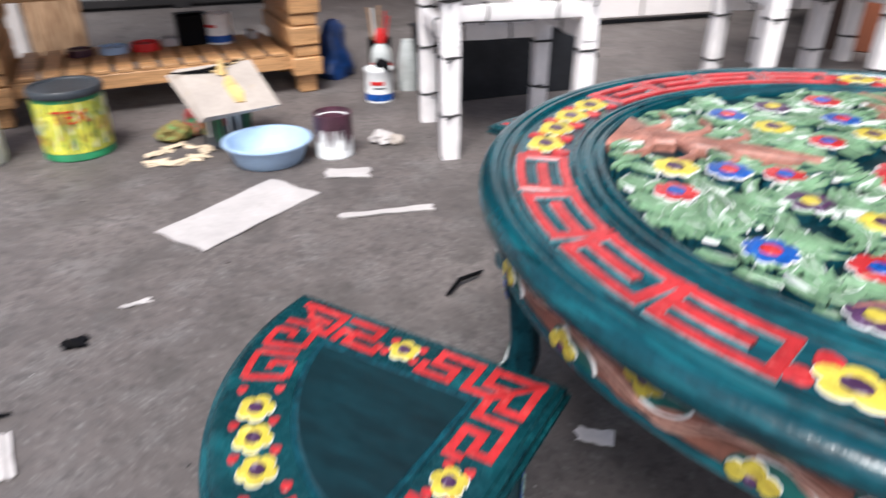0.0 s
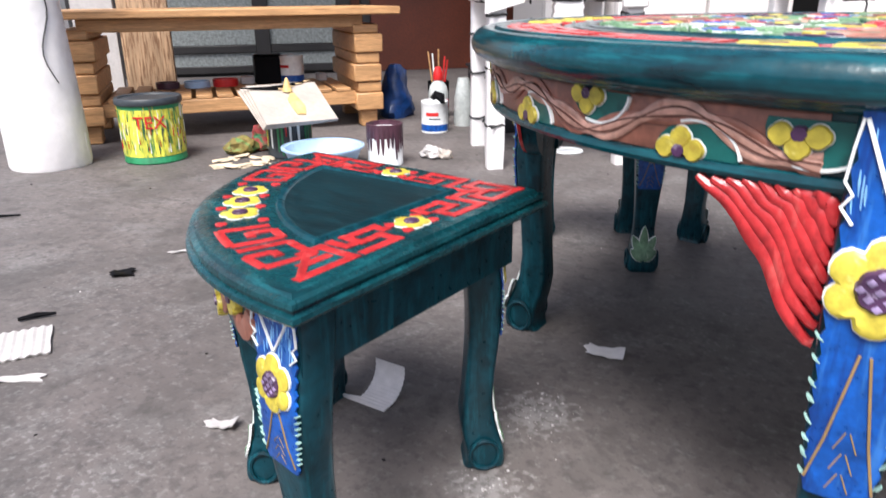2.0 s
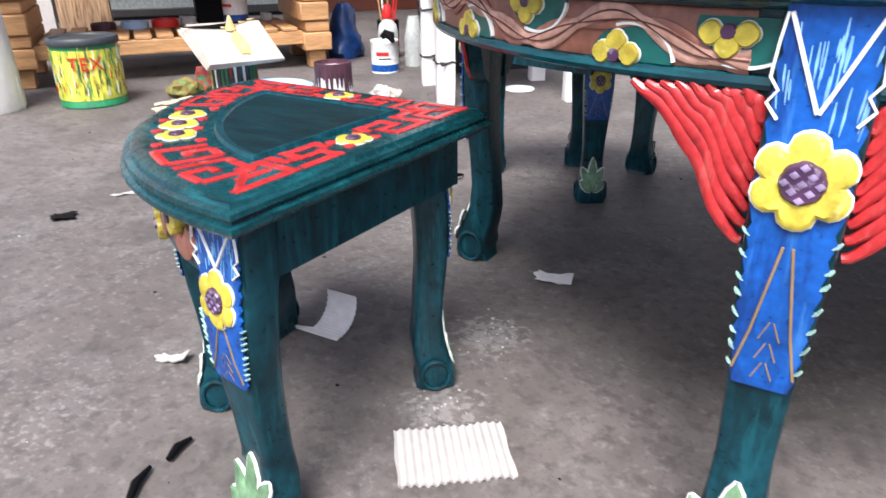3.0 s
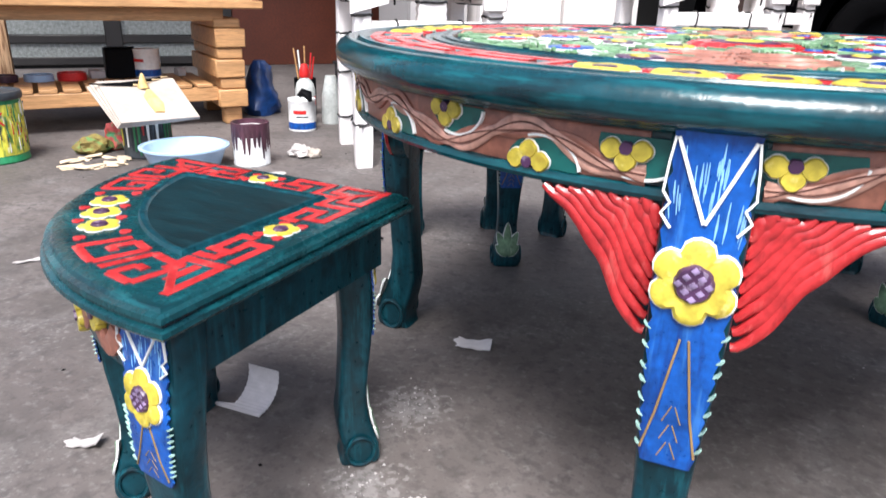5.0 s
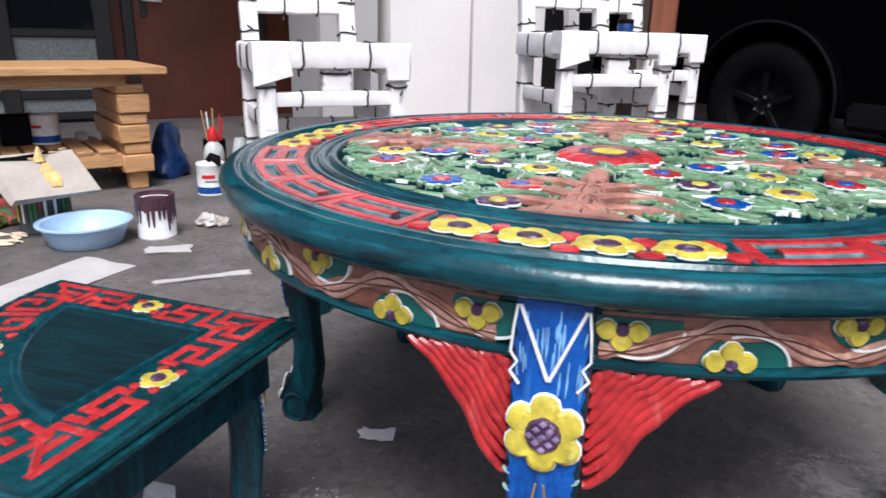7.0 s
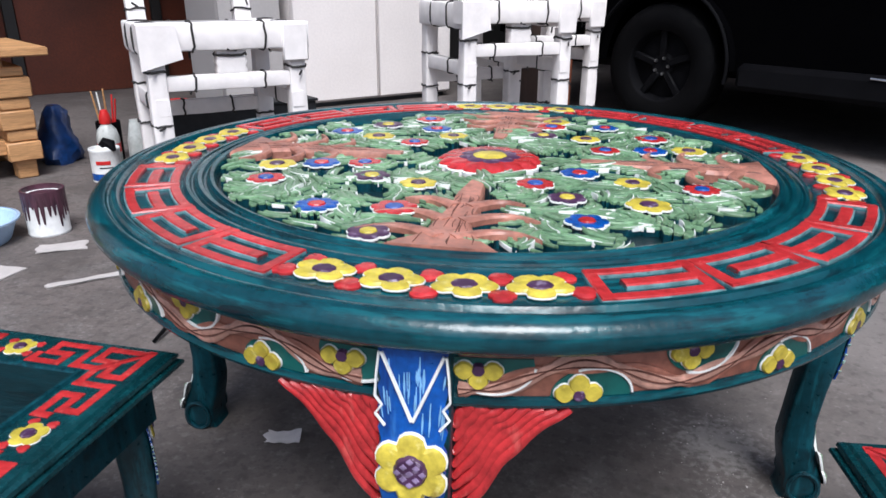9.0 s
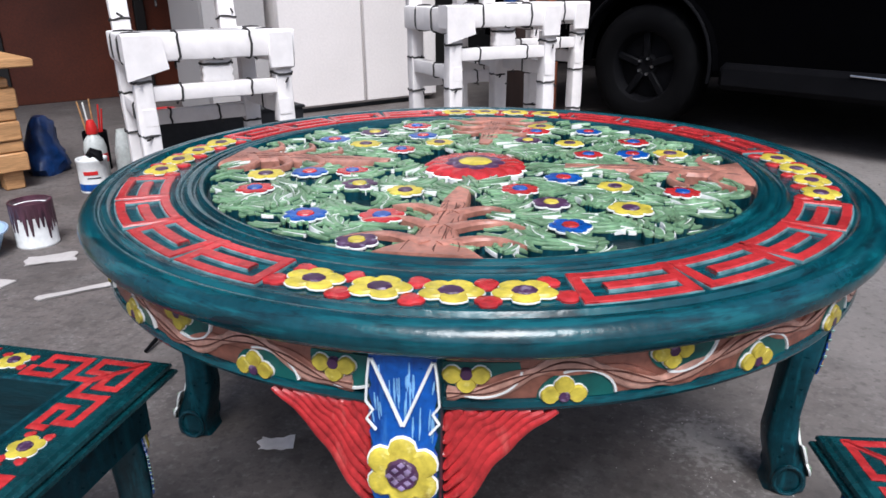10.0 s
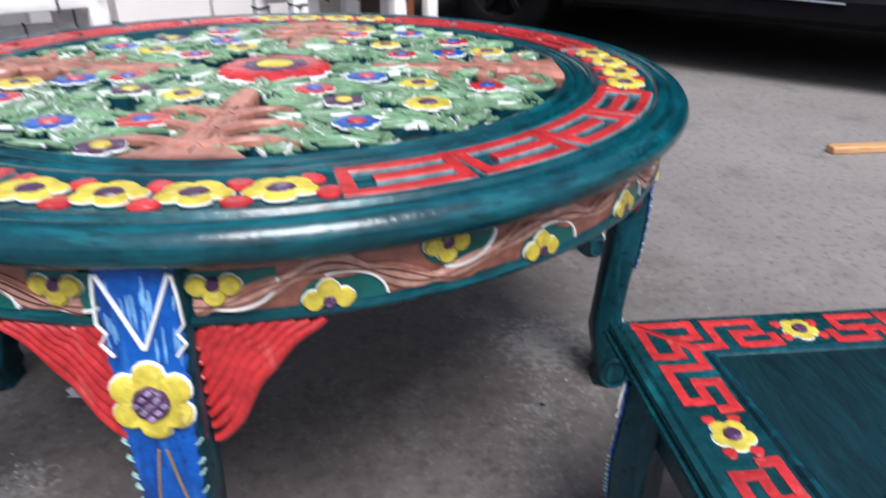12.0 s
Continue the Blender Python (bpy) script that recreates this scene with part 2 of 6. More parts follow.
def strokes(m, col, scale, stretch, thr, amount, polar=False, soft=0.12):
    """Brush strokes of a second tone over a material; polar strokes run round the object's z axis."""
    nt = m.node_tree
    b = nt.nodes["Principled BSDF"]
    old = b.inputs["Base Color"].links[0].from_socket
    tc = nt.nodes.new("ShaderNodeTexCoord")
    src = tc.outputs["Object"]
    if polar:
        sep, com = nt.nodes.new("ShaderNodeSeparateXYZ"), nt.nodes.new("ShaderNodeCombineXYZ")
        ang, rad, sq = nt.nodes.new("ShaderNodeMath"), nt.nodes.new("ShaderNodeVectorMath"), nt.nodes.new("ShaderNodeVectorMath")
        ang.operation, rad.operation, sq.operation = "ARCTAN2", "LENGTH", "MULTIPLY"
        sq.inputs[1].default_value = (1, 1, 0)
        nt.links.new(src, sep.inputs[0])
        nt.links.new(src, sq.inputs[0])
        nt.links.new(sq.outputs[0], rad.inputs[0])
        nt.links.new(sep.outputs["Y"], ang.inputs[0])
        nt.links.new(sep.outputs["X"], ang.inputs[1])
        nt.links.new(ang.outputs[0], com.inputs["X"])
        nt.links.new(rad.outputs["Value"], com.inputs["Y"])
        nt.links.new(sep.outputs["Z"], com.inputs["Z"])
        src = com.outputs[0]
    mp = nt.nodes.new("ShaderNodeMapping")
    mp.inputs["Scale"].default_value = stretch
    n = nt.nodes.new("ShaderNodeTexNoise")
    n.inputs["Scale"].default_value, n.inputs["Detail"].default_value, n.inputs["Roughness"].default_value = scale, 4, 0.6
    r = nt.nodes.new("ShaderNodeMapRange")
    r.inputs["From Min"].default_value, r.inputs["From Max"].default_value, r.inputs["To Max"].default_value = thr, thr + soft, amount
    mix = nt.nodes.new("ShaderNodeMix")
    mix.data_type = "RGBA"
    mix.inputs["B"].default_value = (*col, 1)
    nt.links.new(src, mp.inputs[0])
    nt.links.new(mp.outputs[0], n.inputs["Vector"])
    nt.links.new(n.outputs["Fac"], r.inputs["Value"])
    nt.links.new(r.outputs[0], mix.inputs["Factor"])
    nt.links.new(old, mix.inputs["A"])
    nt.links.new(mix.outputs["Result"], b.inputs["Base Color"])


strokes(CONCRETE, (0.2, 0.19, 0.187), 9, (1, 1, 1), 0.52, 0.35, soft=0.2)
dusty(CONCRETE, (0.33, 0.31, 0.305), 150, 0.54, 0.25)
strokes(CONCRETE, (0.05, 0.044, 0.042), 48, (1, 1, 1), 0.52, 0.55, soft=0.12)
strokes(CONCRETE, (0.24, 0.225, 0.22), 75, (1, 1, 1), 0.55, 0.38, soft=0.16)
strokes(CONCRETE, (0.045, 0.039, 0.037), 170, (1, 1, 1), 0.57, 0.4, soft=0.1)
strokes(CONCRETE, (0.045, 0.04, 0.037), 13, (1, 1, 1), 0.58, 0.5, soft=0.1)
dusty(CONCRETE, (0.05, 0.044, 0.042), 30, 0.56, 0.5)
strokes(CONCRETE, (0.045, 0.039, 0.036), 3.1, (1, 1, 1), 0.5, 0.5, soft=0.16)


def dust_and_light(m, col, centre, reach, amount, scale=2.2, spread=1.2):
    """Paler concrete round one place, uneven at its border: dust patches and painted-in brightness."""
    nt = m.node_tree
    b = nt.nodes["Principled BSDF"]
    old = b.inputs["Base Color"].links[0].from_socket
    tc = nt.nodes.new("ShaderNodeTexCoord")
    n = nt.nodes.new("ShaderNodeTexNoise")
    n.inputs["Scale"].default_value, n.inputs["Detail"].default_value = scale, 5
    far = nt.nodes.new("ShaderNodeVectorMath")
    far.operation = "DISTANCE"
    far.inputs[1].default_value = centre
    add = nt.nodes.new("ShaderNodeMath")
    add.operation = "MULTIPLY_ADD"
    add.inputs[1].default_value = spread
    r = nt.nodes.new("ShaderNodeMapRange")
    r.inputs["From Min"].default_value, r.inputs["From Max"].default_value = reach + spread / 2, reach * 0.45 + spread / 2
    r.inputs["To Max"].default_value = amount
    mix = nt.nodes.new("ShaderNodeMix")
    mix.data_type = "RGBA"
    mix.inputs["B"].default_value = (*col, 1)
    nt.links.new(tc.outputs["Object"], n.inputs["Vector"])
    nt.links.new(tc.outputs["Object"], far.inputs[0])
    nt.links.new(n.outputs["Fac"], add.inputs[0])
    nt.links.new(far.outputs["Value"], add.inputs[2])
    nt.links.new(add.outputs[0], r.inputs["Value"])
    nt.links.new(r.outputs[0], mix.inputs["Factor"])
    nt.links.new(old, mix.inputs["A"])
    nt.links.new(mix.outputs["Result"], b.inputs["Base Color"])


# The floor's brightly lit right side, painted in as a paler area.
dust_and_light(CONCRETE, (0.26, 0.24, 0.23), (1.6, 0.9, 0), 1.5, 0.6)
for spot_x, spot_y, wide in ((-0.29, -0.2, 0.04), (-0.267, -0.34, 0.03), (0.33, 0.08, 0.07)):
    dust_and_light(CONCRETE, (0.42, 0.4, 0.39), (spot_x, spot_y, 0), wide, 0.27, 95, 0.2)
strokes(CONCRETE, (0.06, 0.052, 0.05), 60, (1, 1, 1), 0.55, 0.5, soft=0.1)
strokes(CONCRETE, (0.06, 0.052, 0.05), 8, (1, 1, 1), 0.57, 0.35, soft=0.12)
strokes(TEAL, (0.006, 0.074, 0.096), 130, (1, 1, 0.12), 0.52, 0.75)
strokes(TEAL, (0.002, 0.018, 0.024), 70, (1, 1, 0.1), 0.56, 0.8)
SEATTEAL = mat("teal_seat_paint", (0.003, 0.036, 0.044), 0.27, var=0.3, scale=14, fine=120, bump=0.3, spec=0.4)
strokes(SEATTEAL, (0.007, 0.09, 0.105), 150, (0.1, 0.1, 1), 0.52, 0.75)
strokes(SEATTEAL, (0.002, 0.014, 0.02), 110, (0.12, 0.12, 1), 0.54, 0.85)
RIMTEAL = mat("teal_rim_paint", (0.0015, 0.042, 0.056), 0.22, var=0.3, scale=14, fine=120, bump=0.25)
strokes(RIMTEAL, (0.005, 0.095, 0.115), 120, (0.06, 1, 1), 0.5, 0.7, polar=True)
strokes(RIMTEAL, (0.002, 0.014, 0.02), 90, (0.08, 1, 1), 0.53, 0.85, polar=True)
strokes(BLUE, (0.05, 0.2, 0.52), 110, (1, 1, 0.1), 0.55, 0.5)
strokes(BLUE, (0.003, 0.02, 0.14), 80, (1, 1, 0.12), 0.55, 0.7)
strokes(RED, (0.2, 0.016, 0.018), 110, (1, 1, 0.4), 0.56, 0.6)
strokes(RED, (0.56, 0.1, 0.09), 90, (1, 1, 0.3), 0.58, 0.6)
strokes(PURPLE, (0.3, 0.24, 0.34), 110, (1, 1, 1), 0.57, 0.55, soft=0.05)
strokes(YELLOW, (0.8, 0.72, 0.28), 120, (1, 1, 1), 0.6, 0.5)
strokes(YELLOW, (0.3, 0.17, 0.02), 70, (1, 1, 1), 0.6, 0.5)
strokes(LEAF, (0.05, 0.12, 0.065), 80, (1, 1, 0.5), 0.54, 0.65)
strokes(LEAF, (0.42, 0.5, 0.36), 110, (1, 1, 0.5), 0.6, 0.6)
TRUNK = mat("trunk_paint", (0.35, 0.15, 0.11), 0.42, var=0.35, scale=30, fine=160, dark=(0.16, 0.055, 0.04), amount=0.65, thr=0.56)
VINE = mat("pink_brown_paint", (0.44, 0.24, 0.185), 0.36, var=0.3, scale=40, fine=160, dark=(0.28, 0.1, 0.065), amount=0.6, thr=0.6)
BOARDDARK = mat("dark_brown_wood", (0.035, 0.018, 0.014), 0.5, var=0.3, scale=6, stretch=(8, 8, 0.6))
BOARDRED = mat("orange_brown_wood", (0.2, 0.06, 0.028), 0.45, var=0.3, scale=6, stretch=(8, 8, 0.6))
GROOVE = mat("dark_brown_groove_paint", (0.09, 0.03, 0.02), 0.6, var=0.3, scale=60)
POCKET = mat("green_pocket_paint", (0.006, 0.095, 0.085), 0.35, var=0.3, scale=30, dark=(0.003, 0.04, 0.04), amount=0.6)
WASH = mat("pale_blue_paint", (0.2, 0.42, 0.68), 0.4, var=0.3, scale=60)
SEED = mat("pale_purple_paint", (0.19, 0.14, 0.24), 0.4, var=0.4, scale=90)
PINE = mat("pine_wood", (0.5, 0.27, 0.12), 0.5, var=0.25, scale=5, fine=40, stretch=(1, 12, 12), dark=(0.24, 0.1, 0.035), amount=0.5)
WRAP = mat("white_foam_wrap", (0.8, 0.76, 0.75), 0.55, var=0.06, scale=12, fine=24, bump=1.0, dark=(0.68, 0.63, 0.62), amount=0.3, thr=0.62)
STRING = mat("black_string", (0.02, 0.018, 0.018), 0.7)
CAB = mat("cabinet_enamel", (0.8, 0.75, 0.74), 0.45, var=0.06, scale=2)
CARPAINT = mat("black_car_paint", (0.0012, 0.0012, 0.0015), 0.3, var=0.1, spec=0.0)
RUBBER = mat("tyre_rubber", (0.0035, 0.0035, 0.004), 0.6, var=0.2, spec=0.05)
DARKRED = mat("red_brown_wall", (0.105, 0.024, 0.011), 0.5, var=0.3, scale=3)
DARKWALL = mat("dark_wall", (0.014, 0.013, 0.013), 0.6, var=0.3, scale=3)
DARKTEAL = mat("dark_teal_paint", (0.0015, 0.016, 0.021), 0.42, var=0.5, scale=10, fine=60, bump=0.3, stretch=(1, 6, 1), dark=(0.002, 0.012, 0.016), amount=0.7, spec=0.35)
KEYEDGE = mat("pale_teal_paint", (0.11, 0.22, 0.24), 0.4, var=0.4, scale=60, dark=(0.02, 0.08, 0.09), amount=0.7)
TIPS = mat("pale_green_paint", (0.28, 0.45, 0.4), 0.45, var=0.3, scale=60)
VEIN = mat("ochre_line_paint", (0.25, 0.16, 0.07), 0.5)
DARKMETAL = mat("dark_window_metal", (0.018, 0.016, 0.016), 0.45, var=0.2)
FROST = mat("frosted_pane", (0.21, 0.225, 0.22), 0.35, var=0.35, scale=60, fine=160, bump=0.6, dark=(0.1, 0.11, 0.11), amount=0.6)
DARKGLASS = mat("dark_glass", (0.006, 0.006, 0.008), 0.08, var=0.1, bump=0)
STEEL = mat("brushed_steel", (0.55, 0.55, 0.56), 0.3, metal=1.0, var=0.1)
YARDWALL = mat("yard_render", (0.25, 0.25, 0.25), 0.85, var=0.25, scale=1.2, dark=(0.12, 0.12, 0.12), amount=0.5)
ZEBRA = mat("striped_plank", (0.42, 0.27, 0.16), 0.55, var=0.3, scale=9, fine=30, stretch=(7, 1, 0.6), dark=(0.16, 0.075, 0.035), amount=0.9, thr=0.5)
PAPER = mat("white_card", (0.43, 0.4, 0.39), 0.75, var=0.1, scale=12, dark=(0.32, 0.29, 0.28), amount=0.4, thr=0.6)
CARD = mat("pale_cardboard", (0.38, 0.33, 0.29), 0.8, var=0.12, scale=10, dark=(0.38, 0.3, 0.2), amount=0.5, thr=0.62)
# Brighter copy of PAPER that makes up for missing light on shaded pieces.
CARDLIFTED = mat("white_card_for_shade", (0.72, 0.68, 0.68), 0.7, var=0.1, scale=12, dark=(0.5, 0.47, 0.46), amount=0.4, thr=0.6)
PASTE = mat("dried_yellow_paint", (0.58, 0.4, 0.16), 0.5, var=0.25, scale=20)
CANWHITE = mat("white_tin", (0.75, 0.76, 0.76), 0.35, var=0.1, scale=20, dark=(0.4, 0.4, 0.42), amount=0.3, thr=0.62)
CANGREEN = mat("green_plastic", (0.02, 0.2, 0.08), 0.4, var=0.25, scale=15)
LABELY = mat("yellow_green_label", (0.62, 0.6, 0.07), 0.45, var=0.35, scale=42, fine=160, stretch=(1, 1, 0.3), dark=(0.02, 0.16, 0.05), amount=0.9, thr=0.52)
strokes(LABELY, (0.75, 0.72, 0.62), 60, (1, 1, 0.25), 0.57, 0.8)
BOXDARK = mat("dark_box_plastic", (0.014, 0.015, 0.018), 0.5, var=0.4, scale=9, spec=0.3)
LIDDARK = mat("grey_lid_plastic", (0.035, 0.042, 0.05), 0.45, var=0.3)
DRIP = mat("dark_paint_drips", (0.06, 0.022, 0.035), 0.4, var=0.4, scale=25, stretch=(1, 1, 0.2), dark=(0.02, 0.01, 0.02), amount=0.6)
BASIN = mat("light_blue_plastic", (0.36, 0.5, 0.68), 0.3, var=0.08, scale=10)
BAGBLUE = mat("dark_blue_bag", (0.008, 0.042, 0.16), 0.35, var=0.4, scale=12, fine=50, bump=0.5)
CLEARP = mat("cloudy_plastic", (0.42, 0.44, 0.43), 0.3, var=0.2, scale=15)
CAPRED = mat("red_plastic", (0.55, 0.02, 0.02), 0.35, var=0.15)
BLACKP = mat("black_plastic", (0.005, 0.005, 0.006), 0.5, var=0.2, spec=0.05)
CYAN = mat("cyan_plastic", (0.05, 0.35, 0.5), 0.35, var=0.15)
CLOTH = mat("colour_stained_cloth", (0.4, 0.06, 0.06), 0.9, var=0.4, scale=18, dark=(0.03, 0.2, 0.09), amount=0.95, thr=0.5)
CLOTHY = mat("yellow_stained_cloth", (0.2, 0.15, 0.04), 0.9, var=0.4, scale=18, dark=(0.08, 0.2, 0.06), amount=0.9, thr=0.52)
SHAVING = mat("pale_wood_shaving", (0.62, 0.5, 0.36), 0.8, var=0.2, scale=20)
ROPE = mat("straw", (0.5, 0.36, 0.2), 0.85, var=0.3, scale=20)
SEATGREY = mat("grey_foam", (0.3, 0.29, 0.29), 0.8, var=0.2, scale=12)
CABGREY = mat("grey_enamel", (0.4, 0.38, 0.38), 0.45, var=0.06, scale=2)
CEIL = mat("ceiling_plaster", (0.35, 0.33, 0.31), 0.8, var=0.1, scale=2)

# ---- the building ----
E1, E2 = Vector((math.cos(radians(48)), math.sin(radians(48)), 0)), Vector((-math.sin(radians(48)), math.cos(radians(48)), 0))


def room(a, b, z=0.0, turn=0.0):
    """A pose in the room's own axes: a along the back wall, b towards it."""
    p = E1 * a + E2 * b
    return pose(p.x, p.y, z, 0, 0, 48 + turn)


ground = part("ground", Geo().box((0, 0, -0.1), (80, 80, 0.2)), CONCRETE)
tagged(ground, "worn grey concrete floor with dust, stains and painted-in brightness on one side", "floor", kind="structure")


def wall(name, size, m, material, label):
    ob = part(name, Geo().box((0, size[1] / 2, size[2] / 2), size), material)
    ob.matrix_basis = m
    return tagged(ob, label, "wall", kind="structure")


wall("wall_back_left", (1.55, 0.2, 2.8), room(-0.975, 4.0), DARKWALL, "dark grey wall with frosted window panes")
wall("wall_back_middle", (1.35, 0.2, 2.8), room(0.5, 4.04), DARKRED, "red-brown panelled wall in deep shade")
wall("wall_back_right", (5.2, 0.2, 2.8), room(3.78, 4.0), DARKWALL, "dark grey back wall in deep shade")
# Unseen wall, added to keep the back and the car dark.
wall("wall_unseen_side", (7.0, 0.2, 2.8), room(5.6, 0.9, 0, 90), DARKWALL, "unseen dark grey side wall added to keep light off the car")
wall("wall_far_yard", (14.0, 0.3, 3.2), pose(-21, 4.0, 0, 0, 0, 82), YARDWALL, "grey rendered wall at the far end of the yard")
# Added out of view behind the camera to hold back low sky light.
wall("wall_unseen_behind", (24.0, 0.25, 2.4), pose(2, -11, 0, 0, 0, 8), YARDWALL, "unseen grey wall added behind the camera to block low sky light")
# Out of view at the right; added to limit the light from that side.
wall("wall_unseen_right", (6.0, 0.25, 2.8), room(8.5, -1.6, 0, 90), YARDWALL, "unseen grey wall added at the right to limit side light")
# Unseen slabs overhead, laid out to shade the back wall, floor and car.
shade_roofs = Geo().box((-0.5, 4.5, 0.1), (2.8, 4.6, 0.2))
shade_roofs.box((3.95, 3.35, 0.1), (3.5, 6.9, 0.2))
shade_roofs.box((1.55, 5.3, 0.1), (1.296, 3.0, 0.2))
ceiling = part("ceiling", shade_roofs, CEIL)
ceiling.matrix_basis = room(0, 0, 2.8)
tagged(ceiling, "unseen grey ceiling slabs added to shade the back wall, floor and car", "ceiling", kind="structure")

# window with frosted panes in the back wall, behind the bench
win = thing("window_1", room(-0.72, 3.985), "dark metal window frame with grey frosted panes", "window", kind="structure")
for x in (-0.6, 0.05, 0.55):
    part("mullion", Geo().box((x, 0, 0.75), (0.09, 0.05, 1.5), bev=0.004), DARKMETAL, win)
for z in (0.04, 0.16, 0.5):
    part("rail", Geo().box((-0.02, 0.002, z), (1.16, 0.04, 0.045), bev=0.004), DARKMETAL, win)
for x, w in ((-0.275, 0.56), (0.3, 0.41)):
    for z, h in ((0.1, 0.075), (0.33, 0.29)):
        part("pane", Geo().box((x, 0.006, z), (w, 0.012, h)), FROST, win, "grey speckled frosted pane")
    part("pane", Geo().box((x, 0.008, 1.0), (w, 0.012, 0.95)), DARKGLASS, win, "dark glass pane")

door = thing("door_1", room(0.36, 4.02), "closed red-brown wooden door with a metal lever handle", "door", kind="structure")
part("door_leaf", Geo().box((0, 0, 1.02), (0.72, 0.04, 2.04), bev=0.004), DARKRED, door)
for x in (-0.39, 0.39):
    part("door_frame", Geo().box((x, -0.005, 1.05), (0.06, 0.06, 2.1), bev=0.004), DARKMETAL, door)
part("door_handle", Geo().tube([(-0.3, -0.02, 0.69), (-0.3, -0.06, 0.69), (-0.2, -0.065, 0.685)], [0.008, 0.008, 0.007], 10), STEEL, door, "brushed metal lever handle")
part("escutcheon", Geo().box((-0.3, -0.024, 0.67), (0.035, 0.008, 0.15), bev=0.003), DARKMETAL, door)

# ---- the carved round table ----
def flat_map(z):
    return lambda u, v, w: (u, v, z + w)


def polar_map(z):
    """u: arc length at mid-border from the -y direction towards +x, v: radius."""
    return lambda u, v, w: (v * math.sin(u / 0.368), -v * math.cos(u / 0.368), z + w)


def drum_map(rad):
    """u: arc length from the -y direction, v: height, w: outwards."""
    return lambda u, v, w: ((rad + w) * math.sin(u / rad), -(rad + w) * math.cos(u / rad), v)


def interp(x, xs, ys):
    return float(np.interp(x, xs, ys))


def turned(fmap, deg):
    """The same surface map, turned about the z axis."""
    c, s_ = math.cos(radians(deg)), math.sin(radians(deg))

    def g(u, v, w):
        x, y, z = fmap(u, v, w)
        return (x * c - y * s_, x * s_ + y * c, z)
    return g


def line(p, q, n=6):
    return [(p[0] + (q[0] - p[0]) * i / n, p[1] + (q[1] - p[1]) * i / n) for i in range(n + 1)]


def plate_flower(parent, u, v, r, petal_mat, core_mat, fmap, w1, n, core, turn):
    """A sawn flower plate: dark walls, a thin pale rim and a painted flat face."""
    fl = part("flower", Geo().petals(u, v, r, n, w1 * 0.88, w1, fmap, turn=turn, dip=0.0006), petal_mat, parent)
    part("flower_wall", Geo().petals(u, v, r * 1.03, n, 0, w1 * 0.68, fmap, turn=turn), TEAL, fl)
    part("petal_edge", Geo().petals(u, v, r * 1.05, n, w1 * 0.76, w1 * 0.93, fmap, turn=turn), WHITE, fl)
    part("flower_centre", Geo().petals(u, v, r * core, 8, w1 * 0.8, w1 + 0.0008, fmap, lobe=0.06), core_mat, fl)
    return fl


def painted_flower(parent, u, v, r, petal_mat, core_mat, fmap, w0, w1, n=6, core=0.4, turn=0.0, label="", su=1.0):
    """A carved flower with a pale painted edge and a round core. su: surface units of u to a metre."""
    def g(a, b, w):
        return fmap(u + (a - u) * su, b, w)
    fl = part("flower", Geo().petals(u, v, r, n, w0 + 0.0005, w1, g, lobe=0.24, turn=turn, dip=(w1 - w0) * 0.3), petal_mat, parent, label)
    part("petal_edge", Geo().petals(u, v, r * 1.045, n, w0, w0 + (w1 - w0) * 0.55, g, lobe=0.24, turn=turn), WHITE, fl)
    part("flower_centre", Geo().petals(u, v, r * core, 8, w0, w1 + 0.0012, g, lobe=0.06), core_mat, fl)
    return fl


def border_flower(parent, ang, rad, r, turn):
    """A flat five-petalled flower in the border, drawn out along it, with pale lower edges."""
    g = lambda u, v, w: PM(ang * 0.368 + u * 1.06, rad + v * 0.86, w)
    fl = part("flower", Geo().petals(0, 0, r, 5, 0.0008, 0.0046, g, lobe=0.3, turn=radians(turn), dip=0.0012), YELLOW, parent)
    part("petal_edge", Geo().petals(0, 0.0002, r * 1.03, 5, 0.0014, 0.0029, g, lobe=0.3, turn=radians(turn)), WHITE, fl)
    part("flower_wall", Geo().petals(0, 0, r * 0.99, 5, 0, 0.0015, g, lobe=0.3, turn=radians(turn)), TEAL, fl)
    part("flower_centre", Geo().petals(0, 0, r * 0.4, 8, 0.002, 0.0045, g, lobe=0.08), PURPLE, fl)
    return fl


def key_motif(parent, a0, a1, flip):
    """A squared hook of raised red bars between two angles, its bars parted by narrow teal grooves."""
    u0, u1 = 0.368 * radians(a0), 0.368 * radians(a1)
    if flip < 0:
        u0, u1 = u1, u0
    s_ = 1 if u1 > u0 else -1
    lo, hi, sl = 0.3475, 0.3885, 0.0065 * s_
    key, edge = Geo(), Geo()
    bars = [((u0 + 0.0046 * s_, lo - 0.0046), (u0 + 0.0046 * s_ - sl * 0.3, hi + 0.0046), 0.0049), ((u0, lo), (u1 + sl, lo), 0.0047), ((u0 - sl * 0.3, hi), (u1 - sl * 0.3, hi), 0.0045),
            ((u1 - 0.0046 * s_ - sl * 0.3, hi + 0.0046), (u1 - 0.0046 * s_ + sl, lo - 0.0046), 0.0047), ((u0 + 0.021 * s_, 0.3682), (u1 - 0.004 * s_, 0.3682), 0.0054)]
    for i, (p, q, hw) in enumerate(bars):
        key.strip(line(p, q, 8), hw, 0, 0.0034 + 0.0001 * i, PM, edge=0.8)
        edge.strip(line((p[0], p[1] + 0.001), (q[0], q[1] + 0.001), 8), hw * 1.1, 0, 0.0021 + 0.0001 * i, PM, edge=0.95)
    km = part("key_motif", key, RED, parent)
    part("bar_edge", edge, KEYEDGE, km, "pale teal rim round the red bars")


